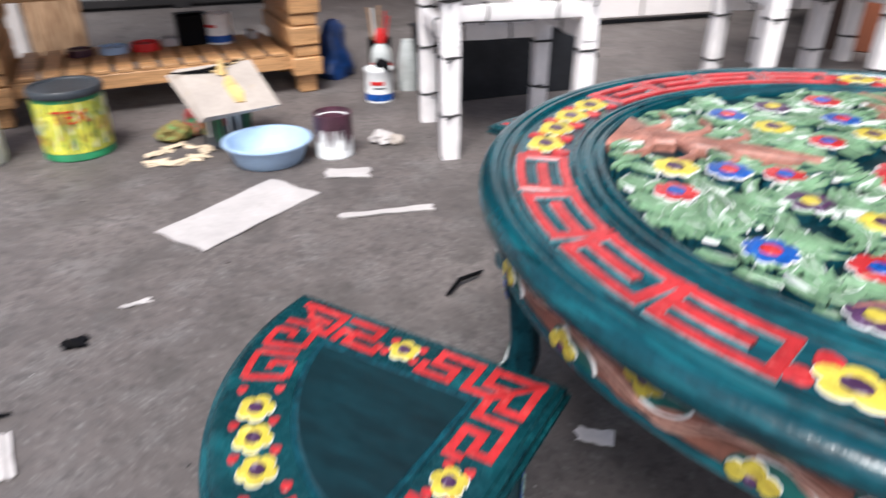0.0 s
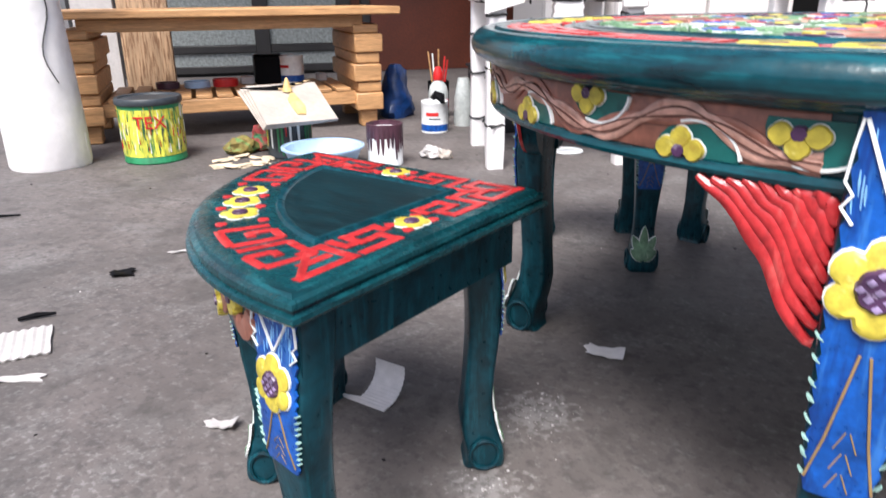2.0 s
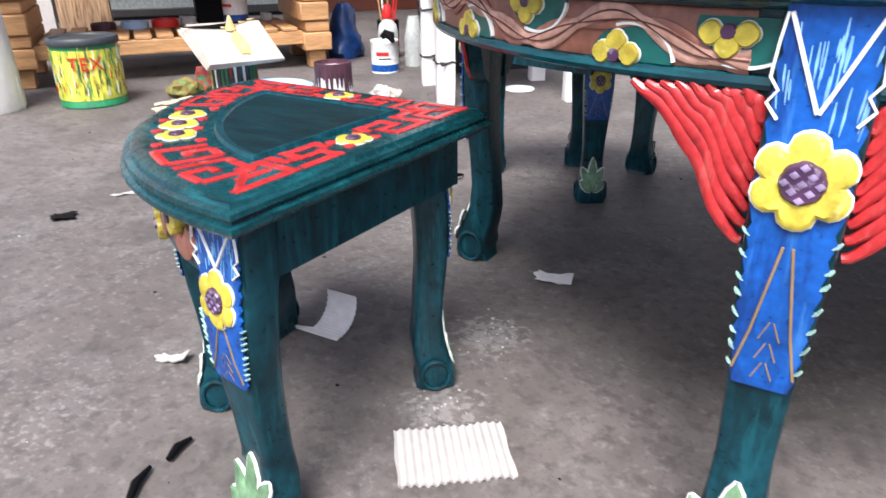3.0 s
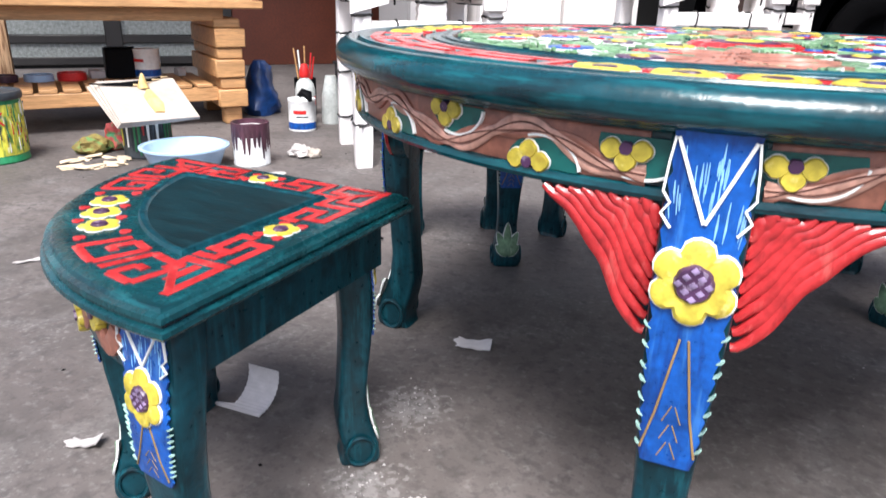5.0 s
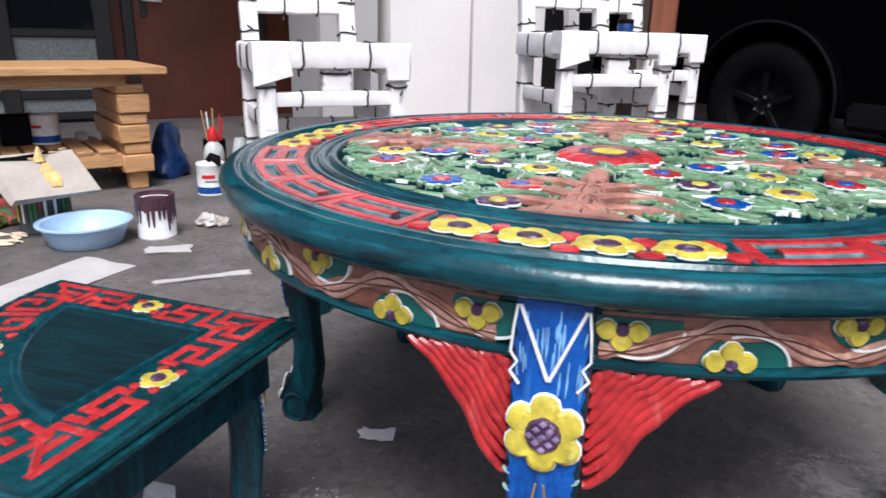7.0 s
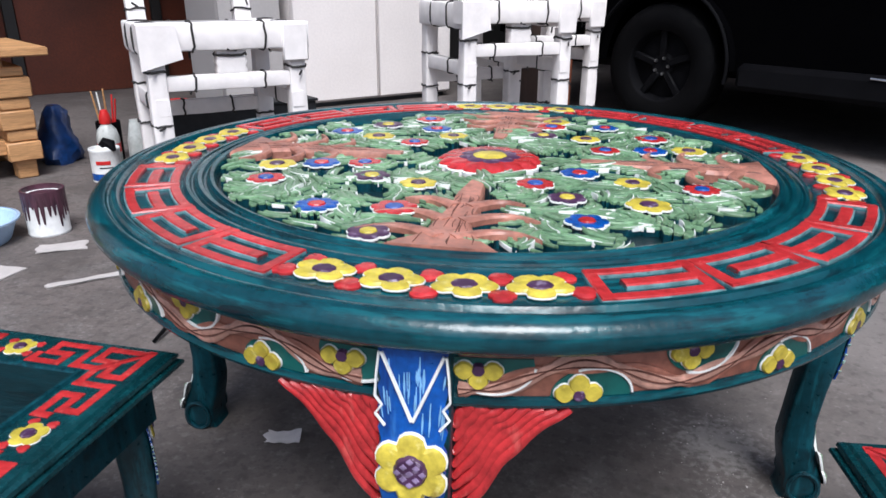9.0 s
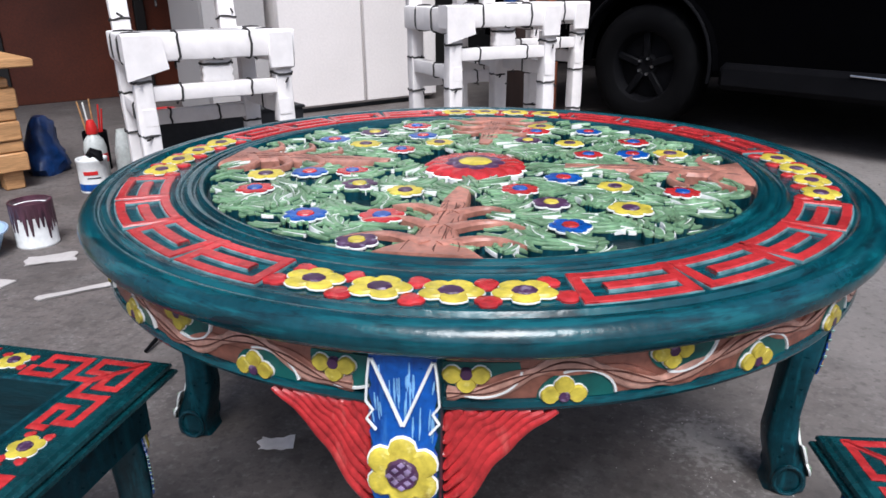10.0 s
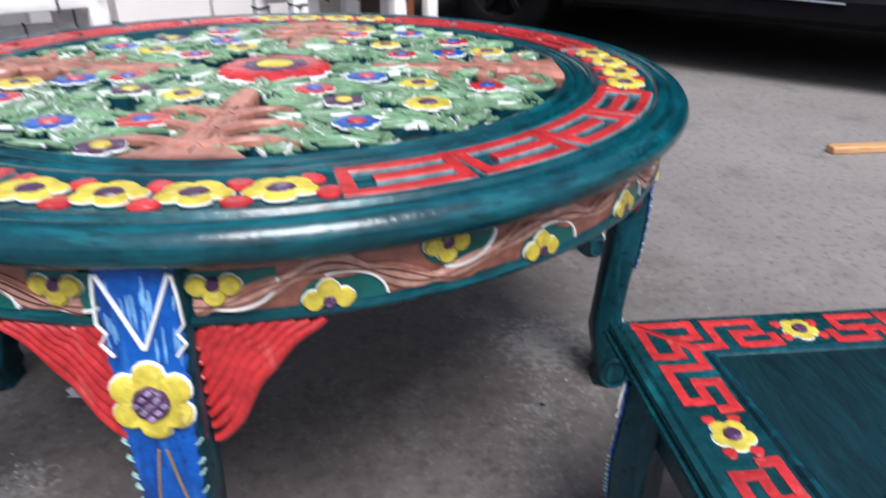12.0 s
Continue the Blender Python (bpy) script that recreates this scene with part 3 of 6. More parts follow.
DROP = 0.03
table = thing("round_table", pose(0, 0, -DROP), "round carved coffee table painted teal with colourful flowers and trees", "table")
top_prof = [(0, 0.434), (0.3065, 0.434), (0.3075, 0.443), (0.3095, 0.447), (0.313, 0.448), (0.3158, 0.4465), (0.3175, 0.4425), (0.3195, 0.4425), (0.3212, 0.446),
            (0.325, 0.4468), (0.3288, 0.4455), (0.3303, 0.4425), (0.332, 0.4425), (0.3338, 0.4452), (0.3368, 0.4452), (0.339, 0.4435), (0.3405, 0.443), (0.3965, 0.443),
            (0.3985, 0.4465), (0.4005, 0.4478), (0.4045, 0.4478), (0.4062, 0.4455), (0.4075, 0.4435), (0.4092, 0.4438), (0.411, 0.4462), (0.4145, 0.4468), (0.4195, 0.4455), (0.424, 0.4425), (0.427, 0.4382),
            (0.4283, 0.4335), (0.4275, 0.4285), (0.425, 0.4245), (0.421, 0.4215), (0.4165, 0.4205), (0.4145, 0.4185), (0.411, 0.4165), (0.4, 0.416), (0, 0.416)]
part("tabletop", Geo().lathe(top_prof, 160), RIMTEAL, table, smooth=30)
part("apron", Geo().lathe([(0.381, 0.4162), (0.4045, 0.4162), (0.4045, 0.3835), (0.4085, 0.3825), (0.4095, 0.3785), (0.408, 0.3755), (0.404, 0.374), (0.381, 0.374)], 160), RIMTEAL, table)
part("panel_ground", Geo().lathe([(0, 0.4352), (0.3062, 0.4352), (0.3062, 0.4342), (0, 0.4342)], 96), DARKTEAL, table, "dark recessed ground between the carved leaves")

# border of flowers and red keys
PM = polar_map(0.443)
for quad in range(4):
    q = 90 * quad + 0.6
    for a in (-11.9, -3.95, 3.95, 11.9):
        ang = radians(a + q)
        border_flower(table, ang, 0.3685, 0.0222, 37 * quad + 20 * a)
    for a, rr in ((-16.2, 0.377), (-7.9, 0.382), (-7.9, 0.353), (0, 0.382), (0, 0.353), (7.9, 0.382), (7.9, 0.353), (16.2, 0.377), (-14.8, 0.352), (15.0, 0.352)):
        u = 0.368 * radians(a + q)
        part("berry", Geo().petals(u, rr, 0.0098, 3, 0, 0.0026, PM, lobe=0.25, turn=a), RED, table)
    for k in range(4):
        key_motif(table, q + 17.6 + 14.05 * k, q + 30.5 + 14.05 * k, -1 if k >= 2 else 1)

# apron carving
def DM(u, v, w):
    return drum_map(0.4045)(u, 0.3835 + (v - 0.389) * 0.97, w)


RD = 0.4045
for quad in range(4):
    dm = turned(DM, 90 * quad)
    u_lo, u_hi = RD * radians(4.6), RD * radians(85.4)
    part("apron_panel", Geo().strip(line((u_lo, 0.4055), (u_hi, 0.4055), 30), 0.0165, 0, 0.0016, dm, edge=0.95), BROWN, table, "brown carved vine ground")
    spots = [(6.4, 1), (15.6, -1), (26.4, 1), (37.4, -1), (52.6, -1), (63.6, 1), (74.4, -1), (83.6, 1)]
    us = [RD * radians(x) for x in (4.6, 6.4, 15.6, 26.4, 37.4, 45, 52.6, 63.6, 74.4, 83.6, 85.4)]
    vs = [0.393, 0.395, 0.4155, 0.394, 0.415, 0.406, 0.415, 0.394, 0.4155, 0.395, 0.393]
    for off, hw, wall_, hi, mt in ((0.0, 0.0036, 0.0016, 0.0044, VINE), (0.0072, 0.0026, 0.0016, 0.0038, VINE), (-0.007, 0.0024, 0.0016, 0.0036, BROWN), (0.0028, 0.0007, 0.0012, 0.0049, GROOVE), (-0.0034, 0.0007, 0.0012, 0.0048, GROOVE)):
        path = []
        for i in range(121):
            u = u_lo + (u_hi - u_lo) * i / 120
            k = max(j for j in range(len(us) - 1) if us[j] <= u + 1e-9)
            tt = (u - us[k]) / (us[k + 1] - us[k])
            tt = tt * tt * (3 - 2 * tt)
            v = vs[k] + (vs[k + 1] - vs[k]) * tt + off * math.sin(u * 70 + quad) * 0.9
            path.append((u, min(0.4195, max(0.3905, v))))
        part("vine" if mt is not GROOVE else "vine_groove", Geo().strip(path, hw, wall_, hi, dm, edge=0.45), mt, table)
    for ang, side in spots:
        u, v = RD * radians(ang), 0.416 if side > 0 else 0.3945
        if abs(ang - 45) > 38:
            v = 0.408
        pocket = [(u + 0.027 * math.cos(t) + 0.009, v + side * 0.005 - side * 0.021 * max(-0.25, math.sin(t))) for t in [2 * math.pi * i / 24 for i in range(24)]]
        pocket = [(a, min(0.421, max(0.389, b))) for a, b in pocket]
        part("pocket", Geo().prism(pocket, 0.0012, 0.0026, dm), POCKET, table)
        arc = [(u + 0.009 + 0.0275 * math.cos(t), min(0.421, max(0.389, v + side * 0.005 - side * 0.0215 * math.sin(t)))) for t in [math.pi * (0.02 + 0.6 * i / 12) for i in range(13)]]
        part("pale_outline", Geo().strip(arc, 0.001, 0.0016, 0.0042, dm), WHITE, table)
        pet = Geo()
        edge = Geo()
        for t in (15, 90, 165):
            pu, pv = u + 0.0095 * math.cos(radians(t)), v - side * (0.0095 * math.sin(radians(t)) - 0.004)
            pet.petals(pu, pv, 0.0069, 4, 0.002, 0.0062, dm, lobe=0.1)
            edge.petals(pu, pv, 0.0074, 4, 0.002, 0.0044, dm, lobe=0.1)
        fl = part("flower", pet, YELLOW, table)
        part("petal_edge", edge, WHITE, fl)
        part("flower_centre", Geo().petals(u, v + side * 0.0025, 0.0046, 6, 0.002, 0.0066, dm, lobe=0.1), PURPLE, fl)

# ---- carved legs, shared by the table and the stools ----
leg_prof = [(0.4215, 0.4125, 0.0255), (0.375, 0.415, 0.0255), (0.345, 0.418, 0.0252), (0.31, 0.4215, 0.0248), (0.26, 0.4225, 0.0228), (0.215, 0.4205, 0.0205), (0.165, 0.415, 0.0185),
            (0.12, 0.412, 0.0178), (0.085, 0.415, 0.019), (0.06, 0.4225, 0.0215), (0.035, 0.431, 0.0245), (0.014, 0.4335, 0.025), (0.004, 0.432, 0.024), (0.0, 0.429, 0.021)]


# the foot of every leg stands on the floor, DROP above the carvings' zero
leg_prof = [(DROP + z * (0.4215 - DROP) / 0.4215, r, h) for z, r, h in leg_prof]


def leg_geo(prof, thick):
    rings = []
    for z, r, h in prof:
        t = thick * interp((z - prof[-1][0]) / (prof[0][0] - prof[-1][0]), (0, 0.12, 0.3, 1), (1.12, 1.08, 0.8, 1.0))
        ring = []
        for k in range(24):
            a = 2 * math.pi * k / 24
            c, s_ = math.cos(a), math.sin(a)
            e = 0.3
            ring.append((r - t / 2 + math.copysign(abs(c) ** e, c) * t / 2, math.copysign(abs(s_) ** e, s_) * h, z))
        rings.append(ring)
    return Geo().loft(rings)


def carved_leg(parent, m, prof, thick, k, low=None):
    """A cabriole leg; its outer face carries a blue panel, a sunflower and a leaf on the foot. k scales the carving."""
    leg = part("leg", leg_geo(prof, thick), TEAL, parent)
    leg.matrix_basis = m
    zs, rs, hs = [p[0] for p in prof][::-1], [p[1] for p in prof][::-1], [p[2] for p in prof][::-1]
    zt = prof[0][0]

    def fm(u, v, w):
        return (interp(v, zs, rs) + w, u, v)

    zb = prof[-1][0]

    def z(v):
        return zb + (zt - zb) * (v - DROP) / (0.4215 - DROP) if low is None else zb + (zt - zb) * interp(v, (DROP, 0.2, 0.334, 0.4215), (0, low, 0.785, 1))

    blue_line = [(0.0, z(0.421 - 0.218 * i / 44)) for i in range(45)]
    halves = [interp(v, zs, hs) * (0.93 - 0.05 * (i % 3)) * (1 if i < 42 else 0.97) for i, (u, v) in enumerate(blue_line)]
    part("blue_panel", Geo().strip(blue_line, halves, 0, 0.003 * k, fm, edge=0.85), BLUE, leg, "bright blue carved panel with serrated edges")
    w_in, w_out = 0.003 * k, 0.0048 * k
    hw = 0.0013 * k
    vee = Geo()
    h = prof[0][2]
    for s_ in (-1, 1):
        vee.strip([(s_ * h * 0.8, z(0.4165)), (s_ * h * 0.42, z(0.393)), (s_ * h * 0.02, z(0.3685))], hw * 0.85, w_in, w_out, fm)
        vee.strip([(s_ * h * 0.86, z(0.4165)), (s_ * h * 0.93, z(0.402)), (s_ * h * 0.98, z(0.385)), (s_ * h * 0.8, z(0.3785)), (s_ * h * 0.97, z(0.372)), (s_ * h * 0.72, z(0.364))], hw * 0.62, w_in, w_out, fm)
    part("white_outline", vee, WHITE, leg)
    rl = random.Random(int(prof[0][1] * 1000) + 3)
    wash = Geo()
    for i in range(26):
        u0 = rl.uniform(-0.86, 0.86) * h
        v0 = rl.uniform(0.372, 0.415)
        dv = rl.uniform(0.008, 0.02)
        wash.strip([(u0, z(v0)), (u0 * 0.98, z(v0 - dv * 0.5)), (u0 * 0.94, z(v0 - dv))], [0.0003 * k, rl.uniform(0.0004, 0.0009) * k, 0.0002 * k], w_in - 0.0004, w_in + 0.0004 * k, fm)
    tagged(part("pale_brush_stroke", wash, WASH, leg, "pale blue brush strokes"), kind="stuff")
    for s_ in (-1, 1):
        tips, v = Geo(), 0.3
        while v > 0.212:
            e = interp(z(v), zs, hs) * 0.93
            ln = rl.uniform(0.003, 0.006)
            tips.strip([(s_ * e * 0.9, z(v)), (s_ * e * 1.02, z(v + ln * 0.4)), (s_ * e * 1.1, z(v + ln))], [0.0004 * k, rl.uniform(0.0006, 0.0013) * k, 0.0004 * k], 0.0, 0.003 * k, fm)
            v -= rl.uniform(0.008, 0.017)
        part("leaf_fringe", tips, TIPS, leg, "pale green carved leaf tips")
    veins = Geo()
    for s_ in (-1, 1):
        veins.strip([(s_ * h * 0.1, z(0.297)), (s_ * h * 0.26, z(0.27)), (s_ * h * 0.42, z(0.243)), (s_ * h * 0.66, z(0.214))], 0.0008 * k, w_in, w_out * 0.85, fm)
        for i in range(3):
            veins.strip([(s_ * h * 0.04, z(0.25 - 0.014 * i)), (s_ * h * 0.22, z(0.238 - 0.014 * i))], 0.0004 * k, w_in, w_out * 0.72, fm)
    part("vein_pattern", veins, VEIN, leg)
    painted_flower(leg, 0.0, z(0.334), 0.0258 * k, YELLOW, PURPLE, fm, 0.003 * k, 0.008 * k, n=6, core=0.46, turn=radians(30))
    seeds = Geo()
    for i in range(-2, 3):
        for j in range(-2, 3):
            if abs(i) + abs(j) < 4 and (i + j) % 2 == 0:
                cu, cv = i * 0.0043 * k, z(0.334) + j * 0.0043 * k
                seeds.prism([(cu - 0.0026 * k, cv), (cu, cv - 0.0022 * k), (cu + 0.0026 * k, cv), (cu, cv + 0.0022 * k)], 0.0088 * k, 0.0102 * k, fm, inset=0.5)
    part("seed_pattern", seeds, SEED, leg, "pale purple faceted seeds")
    foot = Geo()
    edge = Geo()
    for a in (-62, -34, 0, 34, 62):
        ln = 0.066 if a == 0 else (0.056 if abs(a) < 40 else 0.04)
        pts = [(math.sin(radians(a)) * ln * k * t * 0.85, z(DROP + 0.028 + ln * math.cos(radians(a)) * t)) for t in (0, 0.3, 0.65, 0.88, 1.0)]
        foot.strip(pts, [0.006 * k, 0.0105 * k, 0.0095 * k, 0.005 * k, 0.0007 * k], 0.0005, (0.0046 + 0.0002 * abs(a) / 30) * k, fm, edge=0.4)
        edge.strip(pts, [0.007 * k, 0.012 * k, 0.0112 * k, 0.0066 * k, 0.0018 * k], 0.0, 0.003 * k, fm, edge=0.9)
    lf = part("foot_leaf", foot, LEAF, leg, "light green carved leaf on the foot")
    part("leaf_edge", edge, WHITE, lf)
    for s_ in (-1, 1):
        y = s_ * (prof[-3][2] + 0.0005)
        ring = [(prof[-3][1] - thick * 0.62 + 0.42 * thick * math.cos(t), y, z(DROP + 0.022) + 0.021 * k * math.sin(t)) for t in [2 * math.pi * i / 18 for i in range(19)]]
        part("scroll", Geo().tube(ring, 0.003 * k, 6), TEAL, leg)
    return leg


def wing(parent, side, fmap, top, k):
    """The red scalloped bracket beside a table leg."""
    us = [0.024, 0.03, 0.046, 0.058, 0.075, 0.107]
    vs = [0.2815, 0.284, 0.304, 0.329, 0.351, 0.3745]
    n = 26
    g = Geo()
    rings = []
    for i in range(n + 1):
        u = 0.024 + 0.082 * i / n
        lo = interp(u, us, vs) - 0.002 * math.sin(u * 190)
        rings.append([fmap(side * u, 0.3765, -0.02), fmap(side * u, 0.3765, 0), fmap(side * u, lo + 0.001, 0), fmap(side * u, lo, -0.004), fmap(side * u, lo, -0.02)])
    g.loft(rings)
    wg = part("bracket", g, TEAL, parent, "fan-shaped bracket carved with red ridges")
    for f in (0.95, 0.84, 0.73, 0.62, 0.51, 0.4, 0.29, 0.18):
        path = []
        for i in range(22):
            u = 0.026 + 0.08 * i / 21
            v = interp(u, us, vs)
            wave = 0.0014 * math.sin(i * 0.75 + f * 9)
            path.append((side * (0.024 + (u - 0.024) * f), 0.3755 + (v - 0.3755) * f + wave))
        half = [0.0026 + 0.0022 * math.sin(math.pi * i / 21) for i in range(22)]
        part("ridge", Geo().strip(path, [h_ * 0.97 for h_ in half], -0.001, 0.0052, fmap, edge=0.35), RED, wg)
    return wg


for quad in range(4):
    carved_leg(table, pose(0, 0, 0, 0, 0, -89.35 + 90 * quad), leg_prof, 0.041, 1.0)
    bm_ = turned(drum_map(0.403), 90 * quad + 0.65)
    for side in (-1, 1):
        wing(table, side, bm_, 0.3765, 1.0)

# carved panel: four trees, flowers and leaves
rnd = random.Random(5)


# boughs on each side of a trunk: start, length, rise and fall
BOUGHS = ((0.024, 0.07, 0.024, 0.014), (0.066, 0.066, 0.024, 0.01), (0.108, 0.05, 0.02, 0.004))


def tree(deg):
    c, s_ = math.cos(radians(deg)), math.sin(radians(deg))

    def tm(u, v, w):
        """u: across the trunk, v: from the rim towards the middle."""
        x, y = u, -0.3055 + v
        return (x * c - y * s_, x * s_ + y * c, 0.4352 + w)
    tr = part("tree_trunk", Geo().strip([(0, 0), (0, 0.008), (0.002, 0.03), (-0.002, 0.06), (0.002, 0.1), (0, 0.15), (0.002, 0.2)],
                                        [0.052, 0.045, 0.024, 0.0175, 0.016, 0.0135, 0.008], 0, 0.0128, tm, edge=0.8), TRUNK, table, "brown carved tree trunk")
    for s2 in (-1, 1):
        for v0, ln, lift, fall in BOUGHS:
            path = [(s2 * (0.006 + ln * t), v0 + lift * math.sin(t * 2.4) - fall * t * t) for t in [i / 10 for i in range(11)]]
            part("branch", Geo().strip(path, [0.0052 * (1.55 - 0.13 * i) for i in range(11)], 0.007, 0.0138, tm, edge=0.6), TRUNK, tr)
            part("branch_wall", Geo().strip(path, [0.005 * (1.55 - 0.13 * i) for i in range(11)], 0, 0.0075, tm, edge=0.97), TEAL, tr)
    grain = Geo()
    for i in range(22):
        u0, v0, ln = rnd.uniform(-0.016, 0.016), rnd.uniform(0.004, 0.14), rnd.uniform(0.012, 0.04)
        u0 *= interp(v0, (0, 0.03, 0.15), (2.0, 1.1, 0.6))
        grain.strip([(u0, v0), (u0 * 0.9 + rnd.uniform(-0.002, 0.002), v0 + ln * 0.5), (u0 * 0.8, v0 + ln)], [0.0003, rnd.uniform(0.0004, 0.0009), 0.0002], 0.0118, 0.0132, tm, edge=0.3)
    tagged(part("bark", grain, GROOVE, tr, "dark carved lines in the bark"), kind="stuff")


for deg in (0, 90, 180, 270):
    tree(deg)

fm0 = flat_map(0.4352)
centre = part("flower", Geo().petals(0, 0, 0.0615, 14, 0.001, 0.0128, fm0, lobe=0.1), RED, table, "large red carved flower in the middle")
part("petal_edge", Geo().petals(0, 0, 0.0635, 14, 0, 0.0105, fm0, lobe=0.1), WHITE, centre)
part("inner_petals", Geo().petals(0, 0, 0.038, 9, 0.01, 0.0138, fm0, lobe=0.2), PURPLE, centre)
part("flower_centre", Geo().petals(0, 0, 0.02, 8, 0.012, 0.0152, fm0, lobe=0.06), YELLOW, centre)
BLOOMS = {
    "yellow": ((-0.227, -0.088), (-0.056, -0.132), (-0.158, 0.082), (-0.062, 0.105), (0.157, -0.086), (0.167, -0.161), (0.111, 0.123), (0.234, 0.079), (0.069, 0.236)),
    "blue": ((-0.181, -0.072), (-0.13, -0.223), (-0.209, 0.105), (-0.093, 0.148), (0.111, -0.22), (0.104, -0.057), (0.138, 0.207), (0.188, 0.07)),
    "red": ((-0.214, -0.146), (-0.059, -0.216), (-0.134, -0.06), (-0.104, 0.058), (-0.116, 0.218), (0.06, -0.109), (0.223, -0.097), (0.063, 0.199), (0.134, 0.061), (0.195, 0.143)),
    "purple": ((-0.063, -0.284), (-0.11, -0.114), (-0.167, 0.163), (0.093, -0.153), (0.055, 0.135)),
}
PAIRS = {"yellow": (YELLOW, PURPLE), "blue": (BLUE, RED), "red": (RED, BLUE), "purple": (PURPLE, YELLOW)}
spots = [(0, 0, 0.07)]
for colour, places in BLOOMS.items():
    for x, y in places:
        r = rnd.uniform(0.018, 0.0215)
        spots.append((x, y, r))
        plate_flower(table, x, y, r, *PAIRS[colour], fm0, 0.0138, rnd.choice((6, 7, 8)), 0.42, rnd.uniform(0, 3))


def leaf_spot():
    while True:
        a, r = rnd.uniform(0, 2 * math.pi), 0.304 * math.sqrt(rnd.random())
        x, y = r * math.cos(a), r * math.sin(a)
        near = min(abs(x), abs(y))
        far = max(abs(x), abs(y))
        if far > 0.1 and near < interp(far, (0.1, 0.2, 0.275, 0.306), (0.008, 0.015, 0.024, 0.046)):
            continue
        along, across = 0.3055 - far, near
        if any(0.004 < across < 0.006 + ln and abs(along - v0 - lift * math.sin((across - 0.006) / ln * 2.4) + fall * ((across - 0.006) / ln) ** 2) < 0.0085 for v0, ln, lift, fall in BOUGHS):
            continue
        if any((x - p) ** 2 + (y - q) ** 2 < (rr * 0.9) ** 2 for p, q, rr in spots):
            continue
        return x, y


leaves, glints, walls = Geo(), Geo(), Geo()
for i in range(640):
    x, y = leaf_spot()
    flow = math.atan2(y, x) + 1.2 + 3.0 * noise.noise(Vector((x * 11, y * 11, 3.3))) + rnd.uniform(-0.3, 0.3)
    ln, bend = rnd.uniform(0.026, 0.055), rnd.choice((-1, 1)) * rnd.uniform(0.4, 2.0)
    if math.hypot(x, y) > 0.258:
        # close to the rim the sprays run along it and turn inwards
        way = rnd.choice((-1, 1))
        flow, bend, ln = math.atan2(y, x) + way * rnd.uniform(1.6, 2.3), way * rnd.uniform(0.5, 1.4), rnd.uniform(0.024, 0.042)
    hw, hi = rnd.uniform(0.0022, 0.0043), rnd.uniform(0.0075, 0.0145)
    blades = rnd.choice((2, 3, 3, 4))
    for b in range(blades):
        off = (b - (blades - 1) / 2) * hw * 1.95
        px, py, a = x - math.sin(flow) * off, y + math.cos(flow) * off, flow
        run = ln * (1 - 0.16 * abs(b - (blades - 1) / 2)) * rnd.uniform(0.85, 1.1)
        path = [(px, py)]
        for k in range(8):
            px, py = px + math.cos(a) * run / 8, py + math.sin(a) * run / 8
            a += (bend + off * 60) / 8
            path.append((px, py))
        if max(math.hypot(*p) for p in path) > 0.3055:
            continue
        top = hi - 0.0016 * abs(b - (blades - 1) / 2) - rnd.uniform(0, 0.001)
        taper = [hw * f for f in (0.5, 0.85, 1.0, 1.05, 1.0, 0.9, 0.72, 0.45, 0.1)]
        leaves.strip(path, taper, top * 0.76, top, fm0, edge=rnd.uniform(0.5, 0.75))
        walls.strip(path, taper, 0, top * 0.77, fm0, edge=0.97)
        if rnd.random() < 0.5:
            side = rnd.choice((-1, 1))
            glints.strip([(p[0] - math.sin(flow) * hw * 0.9 * side, p[1] + math.cos(flow) * hw * 0.9 * side) for p in path[2:9]], [0.0002, 0.0005, 0.0008, 0.001, 0.0008, 0.0005, 0.0002], top * 0.5, top * 1.0, fm0, edge=0.4)
tagged(part("carved_leaves", leaves, LEAF, table, "light green carved leaves", smooth=50), kind="stuff")
tagged(part("leaf_wall", walls, TEAL, table, "dark teal sawn sides of the leaves"), kind="stuff")
tagged(part("pale_leaf_edges", glints, WHITE, table, "white painted leaf edges"), kind="stuff")

# ---- the stools ----
SR = 0.308


def bow(a):
    """Radius of the stool's rounded side, fuller than a true quarter circle."""
    return SR * (1 + 0.028 * max(0.0, math.sin(2 * a)))


def sector(d, z, n=28, more=0.0):
    """The outline of a quarter disc, drawn in by d, and by more on the rounded side."""
    a0 = math.asin(d / (SR - d - more))
    ring = [(d, d, z)]
    for i in range(n + 1):
        a = a0 + (math.pi / 2 - 2 * a0) * i / n
        r = bow(a) - d - more
        ring.append((r * math.cos(a), r * math.sin(a), z))
    return ring


def fan_cap(g, ring, z):
    """Closes an outline with a fan round an inner point."""
    n = len(ring)
    c = (sum(p[0] for p in ring) / n, sum(p[1] for p in ring) / n, z)
    return g.add(list(ring) + [c], [(i, (i + 1) % n, n) for i in range(n)])


def key_lines(g, u0, u1, v0, v1, hw, hu, w, fm, flip=False):
    """A squared spiral of raised lines between u0..u1 and v0..v1."""
    if flip:
        v0, v1 = v1, v0
    um, vm = (u0 + u1 * 2) / 3, (v0 + v1) / 2
    um0 = u0 + (u1 - u0) * 0.38
    segs = [((u0, v0), (u0, v1)), ((u0, v1), (u1, v1)), ((u1, v1), (u1, v0)), ((u1, v0), (um0, v0)), ((um0, v0), (um0, vm)), ((um0, vm), (um, vm))]
    for i, (p, q) in enumerate(segs):
        along_u = abs(q[0] - p[0]) * hw / hu > abs(q[1] - p[1])
        g.strip(line(p, q, 4), hw if along_u else hu, 0, w + 0.0001 * i, fm, edge=0.7)


